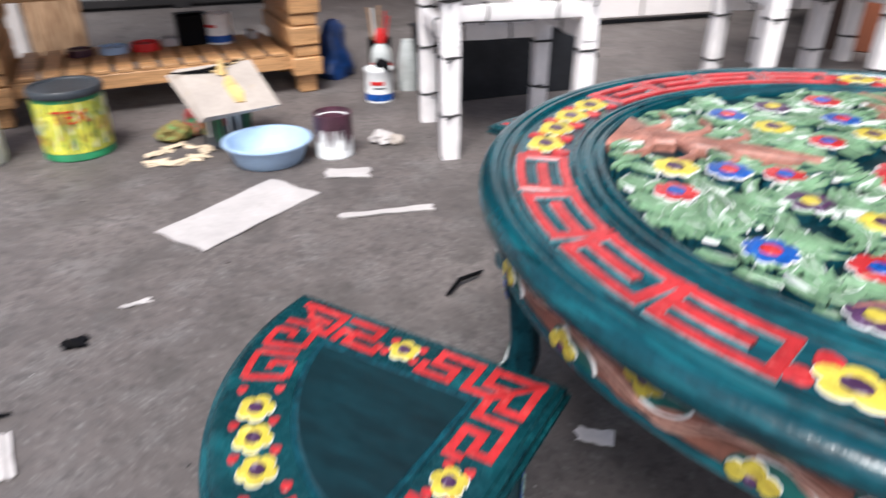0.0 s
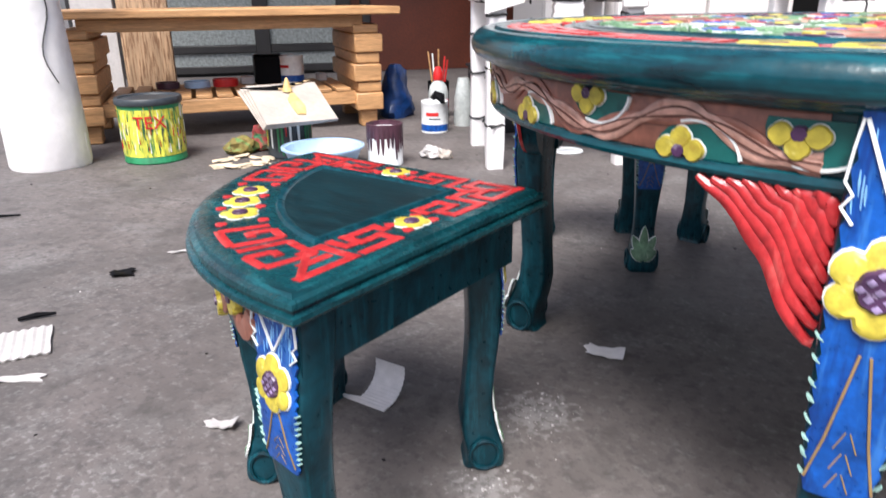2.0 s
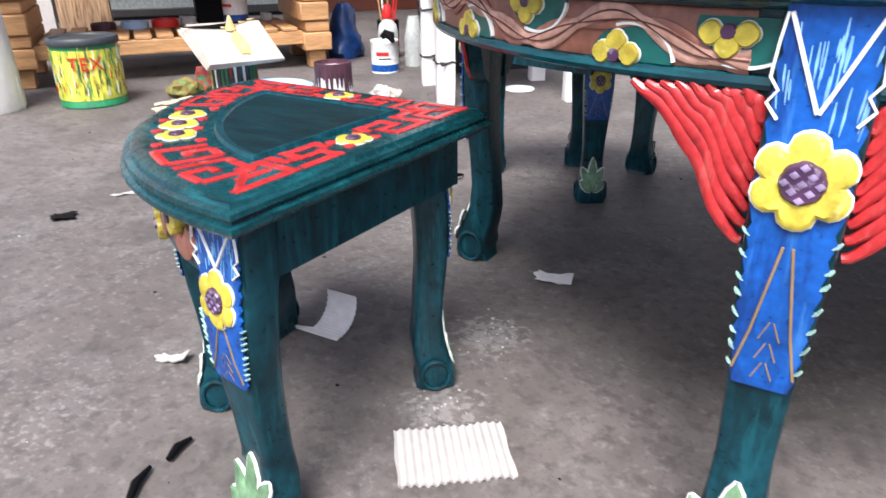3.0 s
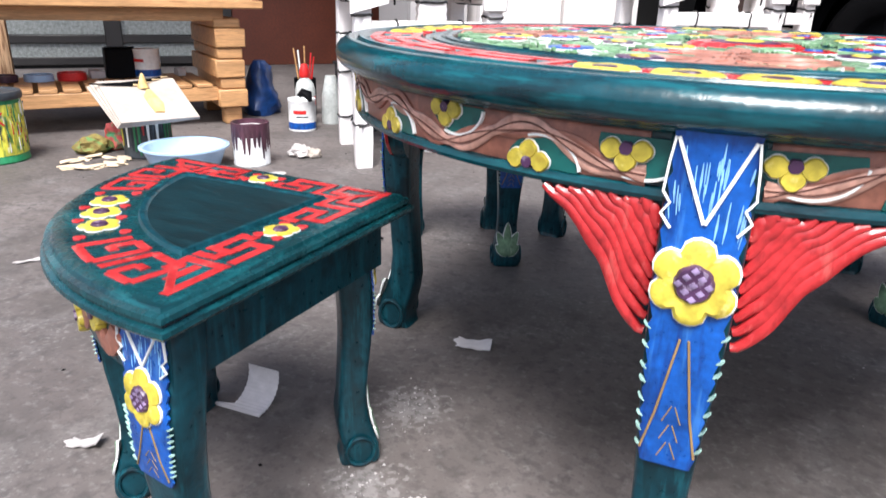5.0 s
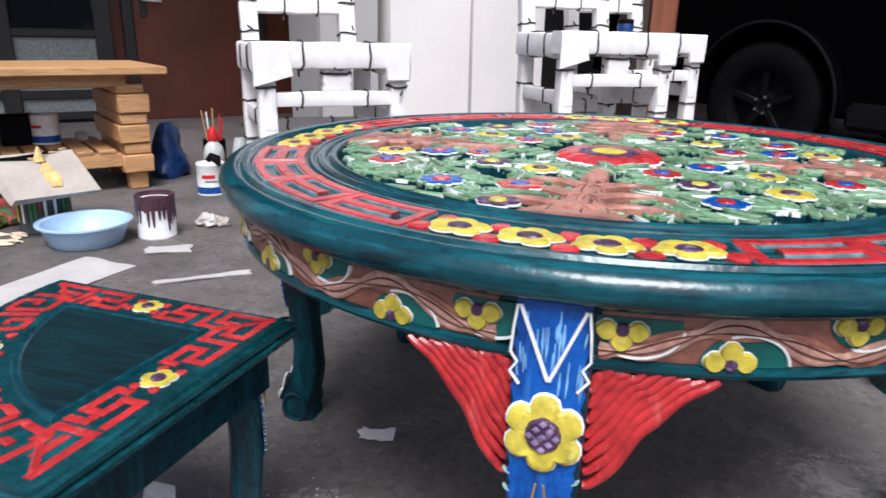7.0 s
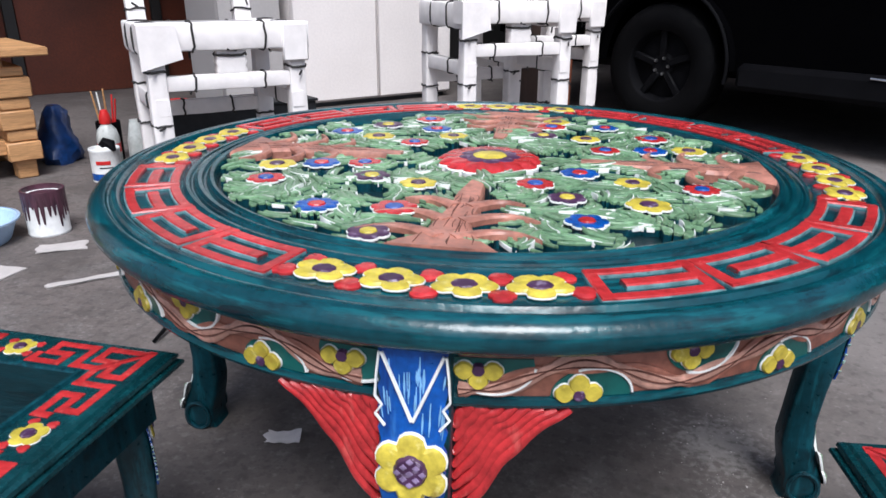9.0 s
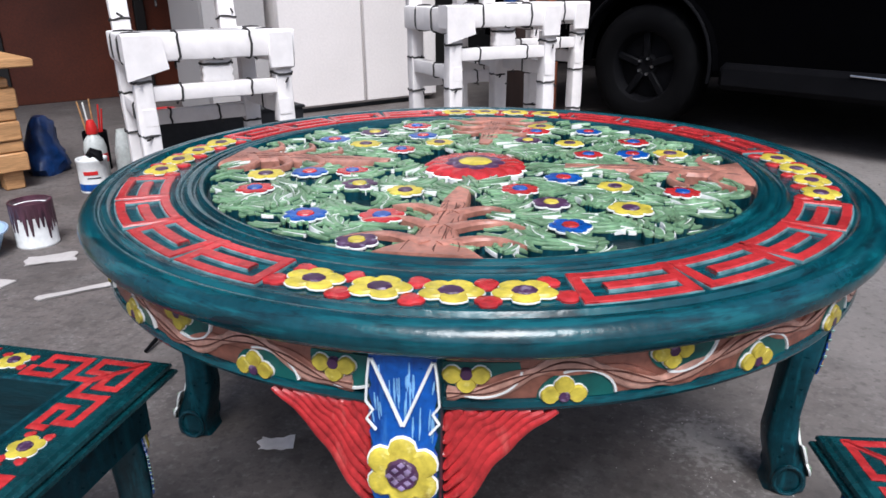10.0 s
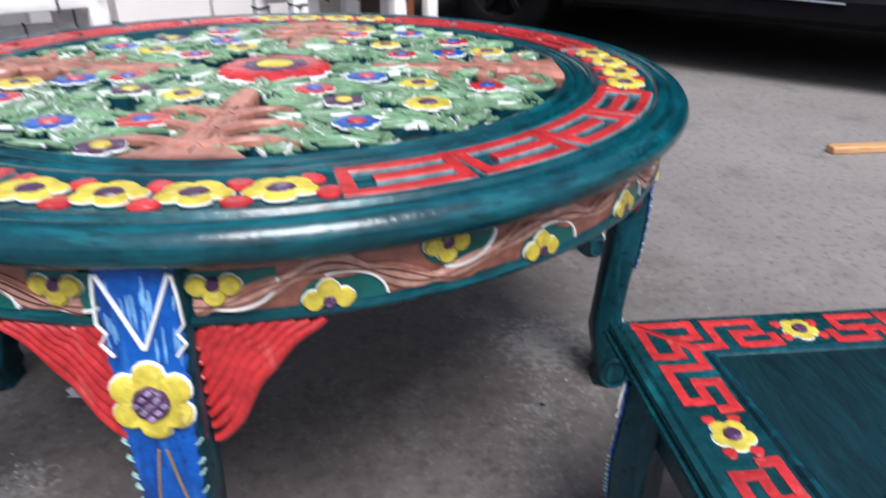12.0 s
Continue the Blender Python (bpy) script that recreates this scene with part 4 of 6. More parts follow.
def key_run(g, run, hw, w, fm):
    """Raised red lines that turn square corners."""
    for i in range(len(run) - 1):
        (a, b), (c, d) = run[i], run[i + 1]
        ln = math.hypot(c - a, d - b)
        ex, ey = (c - a) / ln * hw, (d - b) / ln * hw
        g.strip(line((a - ex, b - ey), (c + ex, d + ey), 4), hw, 0, w + 0.0001 * (i % 3), fm, edge=0.75)


def stool(m, label):
    st = thing("stool", m, label, "stool", "carved stools round the table")
    prof = [(0.03, 0.2965), (0.009, 0.297), (0.003, 0.2985), (0.0004, 0.3015), (0.001, 0.3045), (0.0048, 0.306), (0.0054, 0.3075), (0.0034, 0.3088), (0.0042, 0.312), (0.0085, 0.3132), (0.0092, 0.3143), (0.0105, 0.3158), (0.0155, 0.3167), (0.024, 0.3165)]
    rings = [sector(d, z) for d, z in prof]
    g = Geo().loft(rings, cap=False)
    fan_cap(g, sector(0.024, 0.3165), 0.3165)
    fan_cap(g, sector(0.03, 0.2965), 0.2965)
    part("seat", g, SEATTEAL, st, smooth=35)
    pan = Geo().loft([sector(d, z, more=0.012) for d, z in ((0.0605, 0.3166), (0.062, 0.3195), (0.0655, 0.3195), (0.068, 0.3175))], cap=False)
    part("inner_rim", pan, TEAL, st)
    g2 = Geo()
    fan_cap(g2, sector(0.068, 0.3176, more=0.012), 0.3176)
    part("seat_panel", g2, DARKTEAL, st, "dark teal plain seat panel with brush strokes")
    z0 = 0.3165
    side_b = lambda u, v, w: (u, v, z0 + w)
    side_r = lambda u, v, w: (v, u, z0 + w)
    arc = lambda u, v, w: ((bow(u / 0.27) - v) * math.cos(u / 0.27), (bow(u / 0.27) - v) * math.sin(u / 0.27), z0 + w)
    for fm in (side_b, side_r):
        for runs in (
                [[(0.02, 0.021), (0.064, 0.021), (0.064, 0.041), (0.046, 0.041)]],
                [[(0.056, 0.054), (0.079, 0.054), (0.079, 0.022), (0.118, 0.022), (0.118, 0.038), (0.097, 0.038), (0.097, 0.054), (0.127, 0.054), (0.127, 0.044)]],
                [[(0.178, 0.044), (0.178, 0.054), (0.209, 0.054), (0.209, 0.038), (0.188, 0.038), (0.188, 0.022), (0.222, 0.022)], [(0.209, 0.04), (0.222, 0.04), (0.222, 0.054)]],
                [[(0.281, 0.022), (0.233, 0.022), (0.233, 0.054), (0.25, 0.054)], [(0.244, 0.038), (0.264, 0.038)]]):
            g = Geo()
            for run in runs:
                key_run(g, run, 0.0039, 0.0008, fm)
            part("key_motif", g, RED, st)
        near, far = Geo(), Geo()
        near.strip(line((0.019, 0.02), (0.059, 0.056), 4), 0.0026, 0, 0.0012, fm)
        far.strip(line((0.243, 0.056), (0.282, 0.021), 4), 0.003, 0, 0.0012, fm)
        part("corner_motif", near, RED, st)
        part("corner_motif", far, RED, st)
        p = fm(0.153, 0.0375, 0)
        painted_flower(st, p[0], p[1], 0.0148, YELLOW, PURPLE, flat_map(z0), 0, 0.0018, n=5, core=0.42)
        for du in (-0.0155, 0.0155):
            for dv in (-0.009, 0.009):
                q = fm(0.153 + du, 0.0375 + dv, 0)
                part("berry", Geo().petals(q[0], q[1], 0.005, 3, 0, 0.0012, flat_map(z0), lobe=0.3), RED, st)
    for u0, u1, fl in ((11.0, 19.0, False), (21.5, 29.0, True), (61.0, 68.5, True), (71.0, 79.0, False)):
        g = Geo()
        key_lines(g, 0.27 * radians(u0), 0.27 * radians(u1), 0.024, 0.062, 0.0036, 0.0036, 0.0008, arc, fl)
        part("key_motif", g, RED, st)
    for a in (37.6, 45, 52.4):
        painted_flower(st, (bow(radians(a)) - 0.044) * math.cos(radians(a)), (bow(radians(a)) - 0.044) * math.sin(radians(a)), 0.0158, YELLOW, PURPLE, flat_map(z0), 0, 0.0018, n=5, core=0.42, turn=a)
    for a in (32.5, 41.3, 48.7, 57.5):
        for d in (0.028, 0.06):
            part("berry", Geo().petals((bow(radians(a)) - d) * math.cos(radians(a)), (bow(radians(a)) - d) * math.sin(radians(a)), 0.005, 3, 0, 0.0012, flat_map(z0), lobe=0.3), RED, st)
    ap = [(0.024, 0.2968), (0.024, 0.249), (0.042, 0.249), (0.042, 0.2968)]
    part("apron", Geo().loft([sector(d, z) for d, z in ap], cap=False), TEAL, st)
    da = lambda u, v, w: ((bow(u / 0.28) - 0.024 + w) * math.cos(u / 0.28), (bow(u / 0.28) - 0.024 + w) * math.sin(u / 0.28), v + 0.014)
    for a0, a1 in ((0.075, 0.185), (0.255, 0.365)):
        path = [(a0 + (a1 - a0) * i / 24, 0.257 + 0.011 * math.sin(i * 0.55)) for i in range(25)]
        part("vine", Geo().strip(path, 0.0075, 0, 0.004, da), BROWN, st)
        for am, vm in ((a0 * 0.72 + a1 * 0.28, 0.246), (a0 * 0.25 + a1 * 0.75, 0.268)):
            pet = Geo()
            for t in (0, 90, 180, 270):
                pet.petals(am + 0.0075 * math.cos(radians(t)), vm + 0.0075 * math.sin(radians(t)), 0.0065, 3, 0, 0.007, da, lobe=0.1)
            fl = part("flower", pet, YELLOW, st)
            part("flower_centre", Geo().petals(am, vm, 0.0045, 6, 0.002, 0.0085, da, lobe=0.1), PURPLE, fl)
    sp = [(DROP + (z - DROP) * (0.2965 - DROP) / (0.4215 - DROP), (r - 0.4215) * 0.6, h * 1.06) for z, r, h in leg_prof]
    for x, y, ang in ((0.286, 0.05, 7), (0.232, 0.182, 38), (0.05, 0.286, 83)):
        carved_leg(st, pose(x, y, 0, 0, 0, ang), sp, 0.033, 0.8, 0.54)
    carved_leg(st, pose(0.044, 0.016, 0, 0, 0, 222), sp, 0.036, 0.76, 0.54)
    return st


SK = Matrix.Diagonal((0.957, 0.957, 1, 1))
stool_1 = stool(pose(-0.249, -0.277, -DROP, 0, 0, 177.8) @ SK, "teal carved wedge-shaped stool with red key border and yellow flowers")
for x, y, turn in ((0.305, -0.299, -84.5), (-0.335, 0.235, 75), (0.22, 0.295, 10)):
    copy_thing(stool_1, pose(x, y, -DROP, 0, 0, turn) @ SK)

# ---- the pine workbench ----
BENCH = pose(-1.925, 0.735, 0, 0, 0, 54) @ Matrix.Scale(1.01, 4)
bench = thing("workbench", BENCH, "pine workbench with stacked block legs and a slatted shelf", "workbench")
part("tabletop", Geo().box((0.02, 0.2, 0.4), (1.1, 0.5, 0.026), bev=0.004), PINE, bench)
for y in (0.025, 0.385):
    part("top_rail", Geo().box((0, y, 0.366), (0.9, 0.028, 0.04), bev=0.003), PINE, bench)
for x in (-0.46, 0.46):
    zz = 0.06
    for i, (h, grow) in enumerate(((0.062, 0.007), (0.038, 0.0), (0.062, 0.007), (0.038, 0.0), (0.064, 0.008), (0.032, 0.001))):
        part("block", Geo().box((x + 0.004 * math.sin(i * 2.1), 0.2, zz + h / 2), (0.085 + grow * 2, 0.4 + grow * 2, h - 0.002), bev=0.004), PINE, bench)
        zz += h
    for y in (0.045, 0.355):
        part("foot", Geo().box((x, y, 0.03), (0.06, 0.06, 0.06), bev=0.004), PINE, bench)
for y in (0.03, 0.37):
    part("shelf_rail", Geo().box((0, y, 0.105), (0.83, 0.03, 0.045), bev=0.003), PINE, bench)
for i in range(12):
    part("slat", Geo().box((-0.37 + 0.0673 * i, 0.2, 0.134), (0.052, 0.37, 0.012), bev=0.002), PINE, bench)


def bench_at(x, y, z, turn=0):
    return BENCH @ pose(x, y, z, 0, 0, turn)


def paint_tin(m, r, h, body, label, name="paint_tin", lid=None, band=None, text=None, handle=False, dark_top=None):
    """A round tin with rolled rims, a printed band and, where wanted, a lid and a wire handle."""
    tin = thing(name, m, label, "paint can")
    prof = [(0, 0.0), (r * 0.97, 0.0), (r, 0.003), (r, 0.006), (r * 0.985, 0.008), (r * 0.985, h - 0.01), (r * 1.01, h - 0.008), (r * 1.015, h - 0.003), (r, h), (r * 0.93, h), (r * 0.93, h - 0.012), (0, h - 0.014)]
    part("body", Geo().lathe(prof, 36), body, tin)
    if band:
        z0, z1, mt = band
        part("printed_band", Geo().lathe([(r * 0.99, z0), (r * 0.993, z0), (r * 0.993, z1), (r * 0.99, z1)], 36), mt, tin)
    if lid:
        part("lid", Geo().lathe([(r * 0.9, h + 0.001), (r * 1.04, h - 0.012), (r * 1.055, h - 0.01), (r * 1.055, h + 0.002), (r * 1.02, h + 0.007), (r * 0.92, h + 0.006), (r * 0.9, h + 0.002), (0, h + 0.002)], 36), lid, tin)
    if handle:
        pts = [(r * 1.03 * math.cos(a), -0.004 + r * 0.25 * math.sin(a), h - 0.025 - 0.03 * math.sin(a)) for a in [math.pi * i / 16 for i in range(17)]]
        part("handle", Geo().tube(pts, 0.0018, 6), DARKMETAL, tin)
    return tin


def wrap_map(r):
    """Lays flat shapes round an upright cylinder; u: arc length from the -y side."""
    return lambda u, v, w: ((r + w) * math.sin(u / r), -(r + w) * math.cos(u / r), v)


def letters(parent, body, size, r, u, v, material, turn=0.0):
    """Raised printed letters bent round a tin."""
    cu = bpy.data.curves.new("print", "FONT")
    cu.body, cu.size, cu.extrude, cu.align_x, cu.align_y = body, size, 0.0004, "CENTER", "CENTER"
    tmp = bpy.data.objects.new("print", cu)
    me = bpy.data.meshes.new_from_object(tmp)
    bpy.data.objects.remove(tmp)
    wm = wrap_map(r)
    for vert in me.vertices:
        vert.co = wm(u + vert.co.x, v + vert.co.y, vert.co.z)
    me.materials.append(material)
    ob = new("printed_word", me)
    ob.parent = parent
    ob.matrix_basis = pose(0, 0, 0, 0, 0, turn)
    return ob


# ---- tins and clutter on the floor ----
rc = random.Random(11)
latex = paint_tin(pose(-1.845, 0.357, 0, 0, 0, 62), 0.088, 0.178, CANGREEN, "green and yellow paint bucket with a dark lid, streaked with paint", "paint_bucket", lid=LIDDARK, band=(0.022, 0.155, LABELY), handle=True)
letters(latex, "TEX", 0.05, 0.0898, 0.0, 0.118, CAPRED, -8)
for i in range(110):
    a, z0 = rc.uniform(-1.5, 1.5), rc.uniform(0.03, 0.13)
    ln = rc.uniform(0.012, 0.05)
    wm = wrap_map(0.0882)
    part("paint_drip", Geo().strip([(0.088 * a, z0 + ln), (0.088 * a + rc.uniform(-0.002, 0.002), z0 + ln / 2), (0.088 * a, max(0.012, z0))], [0.0004, 0.0009, 0.0014], -0.0006, 0.0009, wm), rc.choice((YELLOW, WHITE, CANGREEN, YELLOW, RED, LIDDARK)), latex)
brown = paint_tin(pose(-1.221, 0.669, 0, 0, 0, 55), 0.05, 0.116, CANWHITE, "white paint tin with dark red drips down its side")
part("paint_skin", Geo().lathe([(0.0465, 0.1035), (0.0, 0.1045)], 24), DRIP, brown)
part("paint_rim", Geo().lathe([(0.0462, 0.104), (0.0462, 0.1172), (0.0508, 0.1172), (0.0516, 0.112), (0.0505, 0.104), (0.0502, 0.082), (0.0494, 0.08)], 36), DRIP, brown, "dark red paint run over the rim")
for i in range(26):
    a = -math.pi + 2 * math.pi * (i + rc.random() * 0.7) / 26
    ln = rc.uniform(0.03, 0.1)
    part("paint_drip", Geo().strip([(0.05 * a, 0.112), (0.05 * a, 0.112 - ln * 0.6), (0.05 * a, 0.112 - ln)], [0.0065, 0.0045, 0.0018], -0.0004, 0.0013, wrap_map(0.05)), DRIP, brown)
white_tin = paint_tin(pose(-1.395, 1.154, 0, 0, 0, 35), 0.047, 0.108, CANWHITE, "white paint tin with a blue base band and red lettering", band=(0.006, 0.03, BLUE))
part("red_bar", Geo().strip(line((-0.03, 0.066), (0.014, 0.066), 8), 0.006, 0, 0.0008, wrap_map(0.0468)), CAPRED, white_tin)
part("grey_bar", Geo().strip(line((-0.02, 0.05), (0.02, 0.05), 8), 0.002, 0, 0.0008, wrap_map(0.0468)), LIDDARK, white_tin)
rag = part("black_rag", Geo().tube([(0.0, 0.0, 0.0), (0.012, 0.006, 0.012), (0.03, 0.0, 0.006), (0.04, -0.01, -0.015)], [0.012, 0.02, 0.018, 0.006], 8, flat=0.7), BLACKP)
rag.matrix_basis = pose(-1.385, 1.126, 0.118, 0, 0, 30)
tagged(rag, "small black rag lying over the rim of a paint tin", "rag")
bottle = thing("spray_bottle", pose(-1.448, 1.253, 0, 0, 0, 20), "clear plastic bottle with a red cap and a red label", "bottle")
part("body", Geo().lathe([(0, 0), (0.033, 0), (0.036, 0.006), (0.036, 0.12), (0.03, 0.145), (0.016, 0.162), (0.014, 0.17), (0, 0.17)], 28), CLEARP, bottle)
part("cap", Geo().lathe([(0, 0.165), (0.0175, 0.165), (0.019, 0.172), (0.018, 0.188), (0.011, 0.21), (0.006, 0.212), (0, 0.212)], 20), CAPRED, bottle, "red pointed cap")
part("label", Geo().lathe([(0.0362, 0.07), (0.0366, 0.07), (0.0366, 0.1), (0.0362, 0.1)], 28), CAPRED, bottle)
jar2 = thing("plastic_jug", pose(-1.38, 1.316, 0, 0, 0, 10), "grey translucent plastic jug beside the bottle", "jug")
part("body", Geo().lathe([(0, 0), (0.034, 0), (0.036, 0.01), (0.034, 0.1), (0.024, 0.15), (0.02, 0.17), (0, 0.17)], 24), CLEARP, jar2)
crate = thing("dark_box", pose(-1.11, 1.48, 0, 0, 0, 48), "long dark grey box standing on the floor behind a wrapped chair", "box")
for x, y, sx, sy in ((0, -0.11, 0.56, 0.008), (0, 0.11, 0.56, 0.008), (-0.276, 0, 0.008, 0.212), (0.276, 0, 0.008, 0.212)):
    part("side", Geo().box((x, y, 0.105), (sx, sy, 0.21), bev=0.002), BOXDARK, crate)
part("lid", Geo().box((0, 0, 0.214), (0.575, 0.24, 0.01), bev=0.003), BOXDARK, crate)
drop = thing("small_bottle", pose(-1.267, 1.285, 0.219), "small cyan bottle standing on the dark box", "bottle")
part("body", Geo().lathe([(0, 0), (0.016, 0), (0.017, 0.02), (0.012, 0.03), (0.005, 0.034), (0, 0.034)], 18), CYAN, drop)
part("nozzle", Geo().lathe([(0.005, 0.034), (0.004, 0.05), (0.002, 0.054), (0, 0.054)], 12), CYAN, drop)
brushes = thing("brush_jar", pose(-1.56, 1.413, 0, 0, 0, 10), "dark jar holding a few old brushes", "jar")
part("jar", Geo().lathe([(0, 0), (0.04, 0), (0.042, 0.14), (0.038, 0.14), (0.036, 0.01), (0, 0.01)], 20), BLACKP, brushes)
for i in range(5):
    a = i * 1.3
    part("brush", Geo().tube([(0.01 * math.cos(a), 0.01 * math.sin(a), 0.02), (0.04 * math.cos(a), 0.04 * math.sin(a), 0.22 + 0.01 * i)], [0.004, 0.003], 6), rc.choice((PINE, WHITE, CAPRED)), brushes)
bag = Geo()
rings = []
for i in range(9):
    z, r = 0.2 * i / 8, (0.08, 0.088, 0.082, 0.078, 0.07, 0.064, 0.058, 0.05, 0.026)[i]
    rings.append([(r * (1 + 0.16 * math.sin(3 * a + i) + 0.12 * math.sin(7 * a + 2.6 * i)) * math.cos(a) * 0.75, r * (1 + 0.12 * math.sin(4 * a + i * 1.7)) * math.sin(a), z) for a in [2 * math.pi * k / 22 for k in range(22)]])
bag.loft(rings)
bag_ob = part("blue_bag", bag, BAGBLUE)
bag_ob.matrix_basis = pose(-1.728, 1.354, 0, 0, 0, 30)
tagged(bag_ob, "crumpled dark blue plastic bag behind the bench leg", "bag")
basin = thing("basin", pose(-1.347, 0.551, 0), "shallow light blue plastic basin on the concrete", "basin")
part("bowl", Geo().lathe([(0, 0.0), (0.082, 0.0), (0.088, 0.006), (0.106, 0.052), (0.112, 0.055), (0.113, 0.059), (0.109, 0.061), (0.103, 0.058), (0.085, 0.009), (0.08, 0.005), (0, 0.005)], 48), BASIN, basin)
part("rim", Geo().lathe([(0.111, 0.0555), (0.1155, 0.056), (0.1155, 0.0605), (0.111, 0.0615)], 48), BASIN, basin)
card_tin = paint_tin(pose(-1.543, 0.61, 0, 0, 0, 40), 0.066, 0.112, LIDDARK, "paint-smeared dark tin with red and green runs under cardboard sheets")
for i in range(34):
    a = -math.pi + 2 * math.pi * i / 34
    ln = rc.uniform(0.02, 0.1)
    part("paint_drip", Geo().strip([(0.066 * a, 0.107), (0.066 * a, 0.107 - ln)], [0.004, 0.0025], -0.0004, 0.0012, wrap_map(0.066)), rc.choice((RED, CANGREEN, WHITE, YELLOW, LIDDARK)), card_tin)
STACK = pose(-1.533, 0.604, 0.148, 26, 0, 68)
for i in range(4):
    cb = part("cardboard_sheet", Geo().box((0, 0, 0), (0.23 - 0.006 * i, 0.2, 0.0035), bev=0.0006), CARD)
    cb.matrix_basis = STACK @ pose(0.002 * i, -0.004 * i, 0.0062 * i, 0, 0.6 - 0.4 * i, 2 - 1.6 * i)
    tagged(cb, "pale cardboard sheet lying on a paint tin", "cardboard", "stacked cardboard sheets")
blob = part("dried_paint_lump", Geo().strip([(0, -0.07), (0.004, -0.03), (0.0, 0.01), (0.006, 0.04)], [0.012, 0.02, 0.017, 0.006], 0, 0.004, flat_map(0)), PASTE)
blob.matrix_basis = STACK @ pose(0.015, -0.01, 0.0205, 0, 0, -4)
tagged(blob, "smear of dried yellow paint on a cardboard sheet", "paint smear")
peak = part("glue_cone", Geo().lathe([(0, 0), (0.016, 0), (0.012, 0.012), (0.005, 0.036), (0, 0.042)], 12), PASTE)
peak.matrix_basis = STACK @ pose(0.015, 0.045, 0.02, -26)
tagged(peak, "small pale yellow cone standing on the cardboard", "cone")
for i in range(4):
    bs = thing("paint_brush", STACK @ pose(-0.04 + 0.03 * i, 0.06 + 0.006 * i, 0.0245, 0, 0, -10 + 7 * i), "thin dark paint brush lying on cardboard", "brush", "brushes on the cardboard")
    part("handle", Geo().tube([(-0.08, 0, 0), (0.03, 0, 0)], [0.002, 0.0032], 6), BLACKP, bs)
    part("bristles", Geo().tube([(0.03, 0, 0), (0.055, 0, 0)], [0.0035, 0.001], 6), ROPE, bs)


def crumpled(name, m, size, material, label, category, seed, spikes=0.35):
    r = random.Random(seed)
    bm = bmesh.new()
    bmesh.ops.create_icosphere(bm, subdivisions=3, radius=1.0)
    for v in bm.verts:
        n = noise.noise(v.co * 1.7 + Vector((seed, 0, 0))) + 0.5 * noise.noise(v.co * 4.1 + Vector((0, seed, 0)))
        v.co *= 1 + spikes * n
        v.co = Vector((v.co.x * size[0], v.co.y * size[1], max(0.0, (v.co.z + 0.75)) * size[2] * 0.57))
    me = bpy.data.meshes.new(name)
    bm.to_mesh(me)
    bm.free()
    me.materials.append(material)
    ob = new(name, me)
    ob.matrix_basis = m
    return tagged(ob, label, category)


crumpled("stained_rag", pose(-1.674, 0.622, 0, 0, 0, 30), (0.045, 0.035, 0.085), CLOTH, "rag stained red and green under the bench", "rag", 3)
crumpled("stained_rag", pose(-1.688, 0.547, 0, 0, 0, 70), (0.05, 0.036, 0.05), CLOTHY, "rag stained yellow and green on the floor", "rag", 8)
crumpled("crumpled_paper", pose(-1.158, 0.804, 0, 0, 0, 20), (0.03, 0.025, 0.035), PAPER, "crumpled scrap of printed paper on the floor", "paper", 5, 0.5)
crumpled("crumpled_paper", pose(-1.119, 0.82, 0, 0, 0, 80), (0.022, 0.02, 0.028), CARD, "crumpled brown paper scrap on the floor", "paper", 9, 0.5)


def scrap(name, outline, m, material, label, category, thick=0.0012, curl=0.0, ridge=0, group=""):
    """A loose flat piece: an outline subdivided into a thin bent sheet."""
    (x0, y0), (x1, y1) = outline
    nx, ny = (ridge * 6 if ridge else 14), 6
    top, r = [], random.Random(len(label) + int(abs(x1) * 1000))
    for j in range(ny + 1):
        for i in range(nx + 1):
            u, v = i / nx, j / ny
            x = x0 + (x1 - x0) * u + ((0.0008 if ridge else 0.004) * math.sin(v * 9 + u) if i in (0, nx) else 0)
            y = y0 + (y1 - y0) * v + (0.0012 * math.sin(u * 17) if j in (0, ny) else 0)
            z = thick + (0.0013 * (1 + math.cos(u * ridge * 2 * math.pi)) if ridge else 0.0012 * (1 + math.sin(u * 5 + v * 3)))
            if curl:
                ang = curl * (u - 0.25) if u > 0.25 else 0
                rad = (x1 - x0) / max(curl, 1e-3)
                if ang:
                    x, z = x0 + (x1 - x0) * 0.25 + rad * math.sin(ang), z + rad * (1 - math.cos(ang))
            top.append((x, y, z))
    g = Geo()
    k = nx + 1
    g.add(top + [(x, y, z - thick) for x, y, z in top],
          [(j * k + i, j * k + i + 1, (j + 1) * k + i + 1, (j + 1) * k + i) for j in range(ny) for i in range(nx)]
          + [(len(top) + j * k + i, len(top) + (j + 1) * k + i, len(top) + (j + 1) * k + i + 1, len(top) + j * k + i + 1) for j in range(ny) for i in range(nx)])
    ob = part(name, g, material)
    ob.matrix_basis = m
    return tagged(ob, label, category, group)


